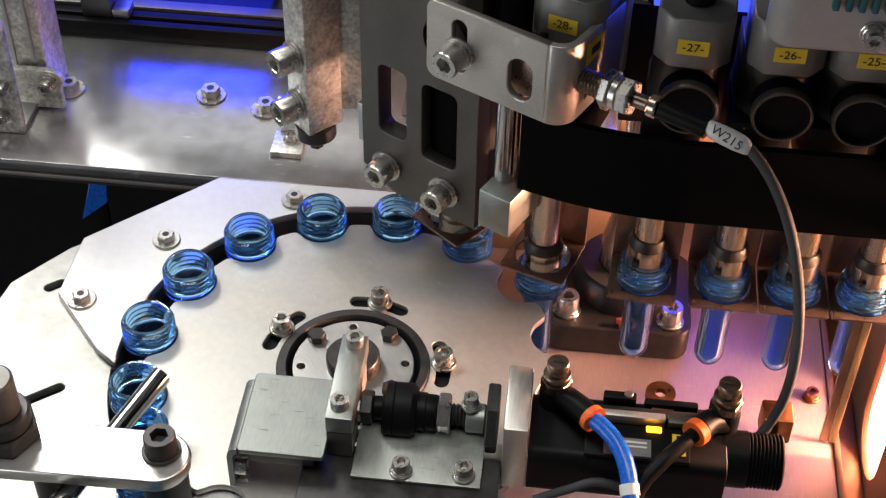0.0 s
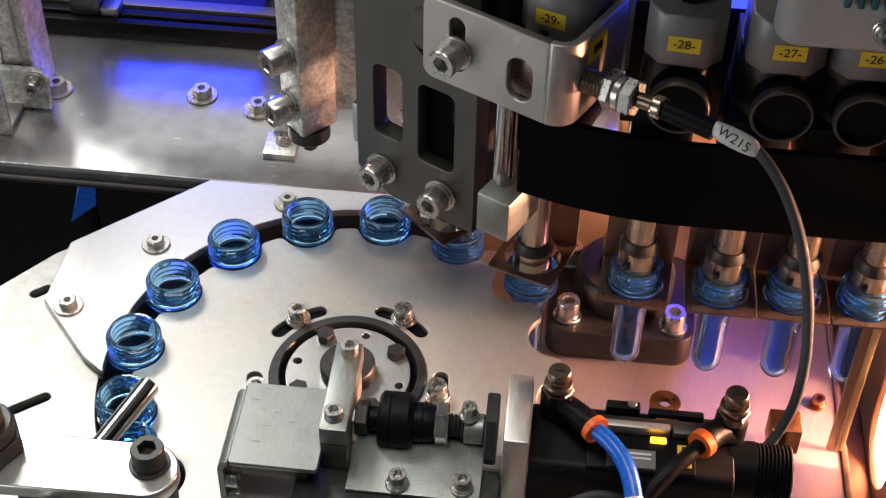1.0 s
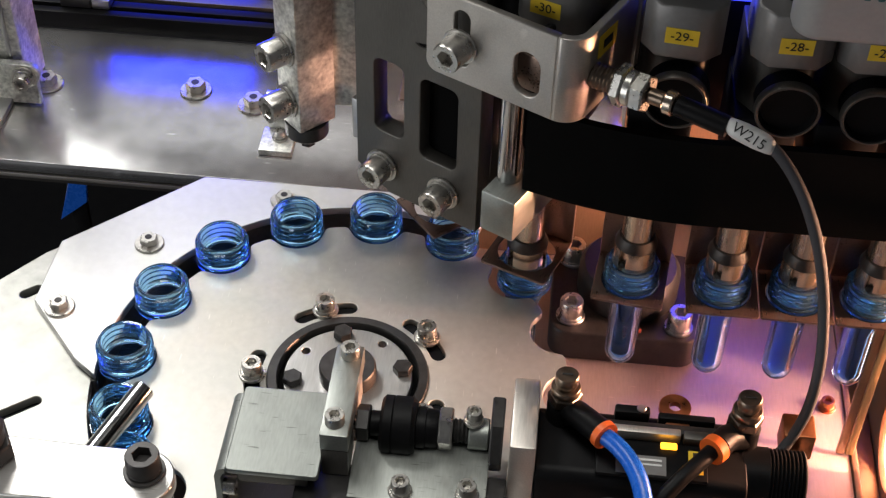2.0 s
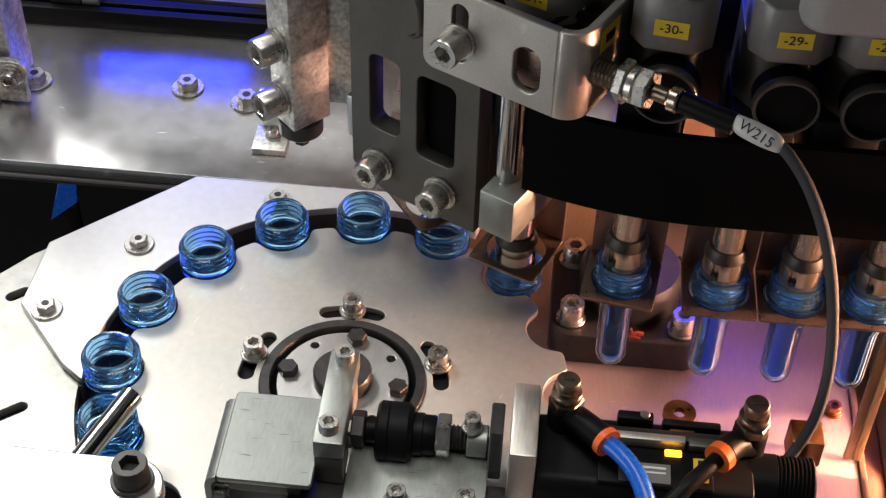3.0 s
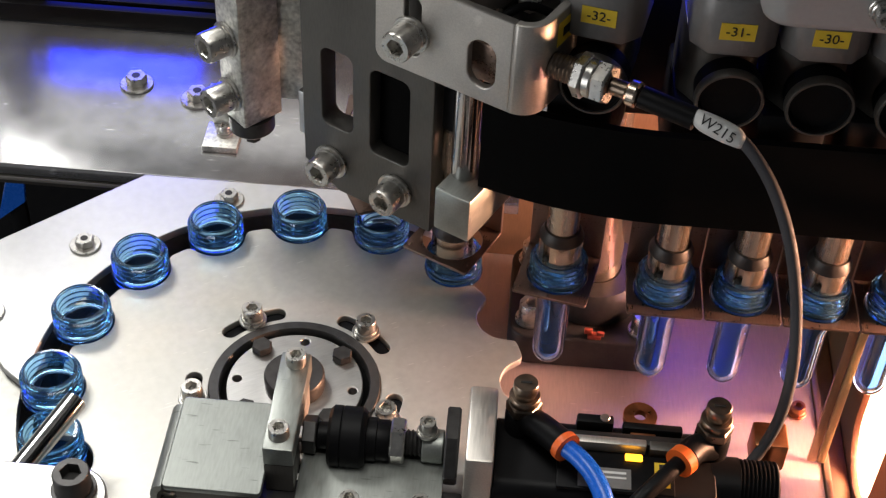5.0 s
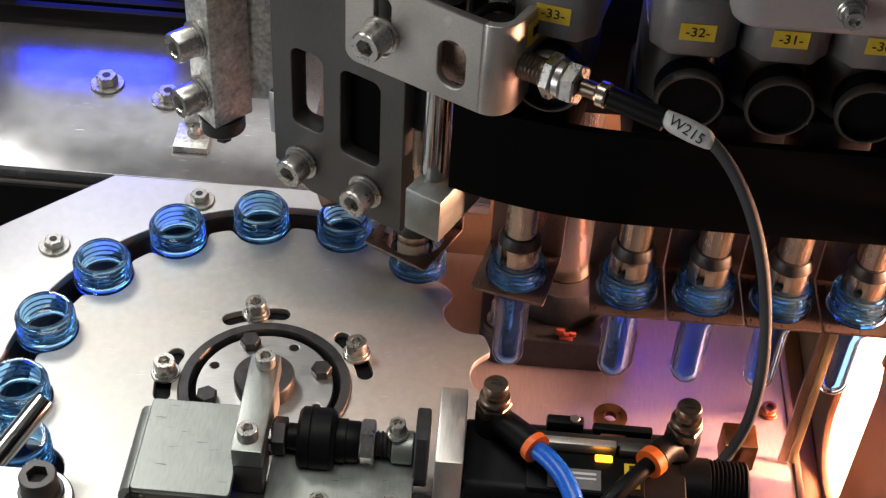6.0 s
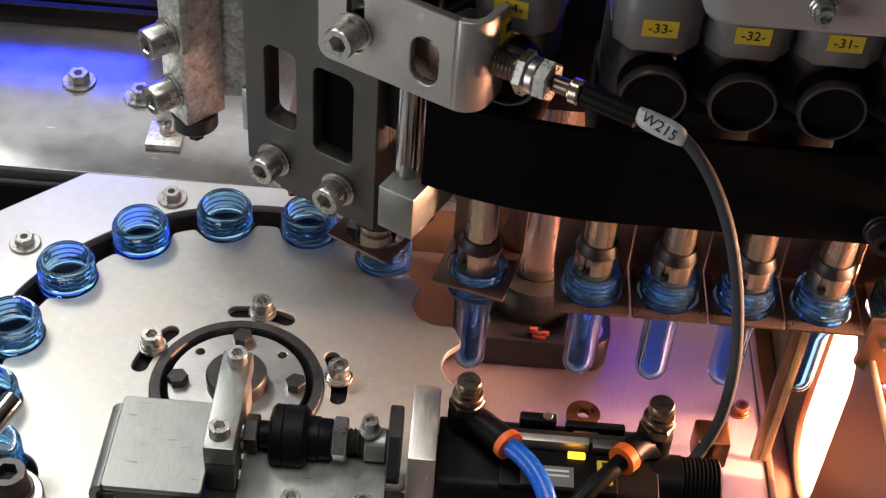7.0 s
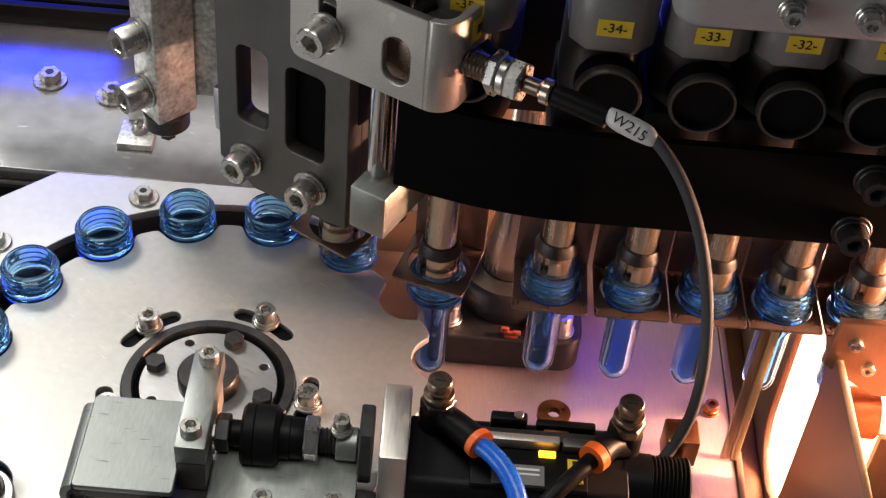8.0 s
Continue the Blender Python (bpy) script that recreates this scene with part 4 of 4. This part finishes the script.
    part("ring", sweep([(0.1756, -0.0559, 0.04), (0.1726, -0.0594, 0.0402)], 0.0067, 20), ORANGE, h, "orange release ring")
    part("hose", sweep([(0.1726, -0.0594, 0.0402), (0.1657, -0.0678, 0.04), (0.1577, -0.0761, 0.0375), (0.148, -0.0874, 0.03), (0.1408, -0.1049, 0.012)], 0.0037, 14), BLACK, h)
    w = thing("sensor_wires", "thin grey wires below the cylinder", "cable")
    part("wire", sweep([(0.10, -0.085, 0.012), (0.116, -0.080, 0.016), (0.13, -0.0755, 0.018), (0.15, -0.0765, 0.014)], 0.0022, 10), GREYCABLE, w)
    part("wire", sweep([(0.095, -0.095, 0.004), (0.118, -0.088, 0.010), (0.135, -0.083, 0.010), (0.152, -0.088, 0.006)], 0.0022, 10), GREYCABLE, w)


stop_cylinder()


def infeed():
    r = thing("infeed_clamp", "bright steel clamp bar on two posts", "clamp")
    m = pose(-0.0705, -0.1005, 0, 0, 0, 0)
    out = [(-0.0035 + 0.0150 * math.cos(radians(a)), -0.0040 + 0.0150 * math.sin(radians(a))) for a in range(-90, 86, 8)] + [(-0.034, 0.0105), (-0.14, 0.0140), (-0.14, -0.0215)]
    part("bar", sheet([out], 0.0355, 0.0430, 0.0008), STEEL, r, "", m)
    part("post", rod(0.0110, -0.0056, 0.0354), DARKSTEEL, r, "", pose(-0.072, -0.1045, 0))
    part("post", rod(0.0085, -0.0056, 0.0354), DARKSTEEL, r, "", pose(-0.126, -0.1075, 0))
    cap_screw(r, pose(-0.0725, -0.1015, 0.043), 0.0075, 0.0085, 0.0092, "cap_screw", DARKSTEEL)
    n = part("tall_nut", prism(6, 0.0165, 0.043, 0.052, 0.001), DARKSTEEL, r, "large dark nut", pose(-0.1465, -0.1005, 0))
    part("sleeve", rod(0.0135, 0.0521, 0.060, 0.001), DARKSTEEL, n)
    part("stud", rod(0.0098, 0.0601, 0.082, 0.0012), BRACKET, n, "dark stud end")
    d = thing("guide_bar", "polished steel rod over the infeed", "rod")
    part("rod", rod(0.0052, 0, 0.115, 0.0006, 24), CHROME, d, "", toward(-0.0885, -0.0445, 0.0300, -0.34, -0.92, -0.06))
    part("holder", box(-0.132, -0.165, -0.0056, -0.118, -0.145, 0.020, 0.001), DARKSTEEL, d)


infeed()


def cable():
    s = thing("proximity_sensor", "threaded steel proximity sensor with grey cable", "sensor")
    a, b = Vector((0.1045, 0.046, 0.164)), Vector((0.1425, 0.026, 0.1653))
    d = (b - a).normalized()
    m = toward(*a, *d)
    L = (b - a).length
    prof = [(0, 0)]
    for k in range(7):
        prof += [(0.0055, 0.0018 * k), (0.0060, 0.0018 * k + 0.0009)]
    part("barrel", lathe(prof + [(0.0055, 0.0135), (0, 0.0135)], 28), BRASS, s, "dark threaded barrel", m)
    part("nut", prism(6, 0.0098, 0.0136, 0.0185, 0.0008), BOLT, s, "", m)
    part("washer", rod(0.0082, 0.0186, 0.0225), BOLT, s, "", m)
    part("nut", prism(6, 0.0092, 0.0226, 0.0290, 0.0008, 0.4), BOLT, s, "", m)
    part("stem", rod(0.0036, 0.0291, 0.0370), BRASS, s, "", m)
    part("cap_nut", prism(12, 0.0056, 0.0371, L - 0.001, 0.0008), LINK, s, "knurled cap nut", m)
    pts = [b, Vector((0.1537, 0.02, 0.165)), Vector((0.1637, 0.015, 0.1645))]
    part("boot", sweep([tuple(p) for p in pts], 0.0048, 18), BLACK, s, "black cable boot")
    line = [(0.1626, 0.0155, 0.1645), (0.1725, 0.011, 0.1639), (0.1824, 0.006, 0.1621), (0.1928, -0.0, 0.1519), (0.2019, -0.006, 0.1366), (0.2093, -0.011, 0.1172), (0.2154, -0.015, 0.0925), (0.2182, -0.024, 0.0678), (0.2173, -0.03, 0.0435), (0.2127, -0.035, 0.0279), (0.2075, -0.04, 0.0208)]
    part("lead", sweep(line, 0.0026, 14), GREYCABLE, s, "grey round lead")
    p = Vector((0.1728, 0.01, 0.1645))
    n = Vector((-0.152, -0.781, 0.607)).normalized()
    right = (Vector((0.181, 0.007, 0.1617)) - Vector((0.1643, 0.0145, 0.1646))).normalized()
    up = n.cross(right).normalized()
    n = right.cross(up)
    mm = Matrix(((right.x, up.x, n.x, 0), (right.y, up.y, n.y, 0), (right.z, up.z, n.z, 0), (0, 0, 0, 1)))
    bm = bmesh.new()
    bmesh.ops.create_uvsphere(bm, u_segments=32, v_segments=16, radius=1)
    for v in bm.verts:
        q = v.co
        v.co = Vector((math.copysign(abs(q.x) ** 0.7, q.x) * 0.0120, math.copysign(abs(q.y) ** 0.8, q.y) * 0.0044 + 0.0008 * math.sin(q.x * 3), q.z * 0.0046))
    tag = part("tag", bm, WHITE, s, "white sleeve tag with black writing", Matrix.Translation(p) @ mm @ pose(0, 0, 0, 0, 0, -7))
    writing("W215", 0.0062, INK, tag, pose(0, -0.0004, 0.0047))


cable()


def motor_cover():
    c = thing("motor_cover", "white rounded motor cover with teal ribs", "motor cover")
    m = pose(0.184, 0.028, -0.0225)
    part("shell", sheet([rounded(0.0, 0.0, 0.16, 0.024, 0.0115, 8)], 0.2235, 0.42, 0.004), COVER, c, "", m)
    for k in range(6):
        part("rib", box(0.024 + 0.0055 * k, -0.004, 0.248, 0.027 + 0.0055 * k, 0.004, 0.31, 0.0008), TEAL, c, "teal moulded rib", m)
    for x in (0.044, 0.074, 0.104):
        cap_screw(c, m @ toward(x, 0, 0.2365, *FRONT), 0.0042, 0.005, 0.0058)


motor_cover()


# ---------------------------------------------------------------- what moves
def motions():
    steps = [0.2 * k for k in range(41)]
    walk(star, [(t, pose(0, 0, 0, 0, 0, 50 - 22.5 * RATE * (t - 4))) for t in steps])
    for i, ob in carriers:
        rows, lifts = [], []
        for t in steps:
            u = i + RATE * (t - 4)
            x, y, h = wheel_place(u)
            rows.append((t, pose(x, y, 0, 0, 0, h)))
            low = smooth(-0.95, -0.45, u) * (1 - smooth(0.45, 0.95, u))
            lifts.append((t, pose(0, 0, -0.0195 * low)))
        walk(ob, rows)
        walk([o for o in ob.children if o.name.startswith("mandrel")][0], lifts)
    for i, ob in preforms:
        walk(ob, [(t, pose(*preform_place(i + RATE * (t - 4)))) for t in steps])


motions()
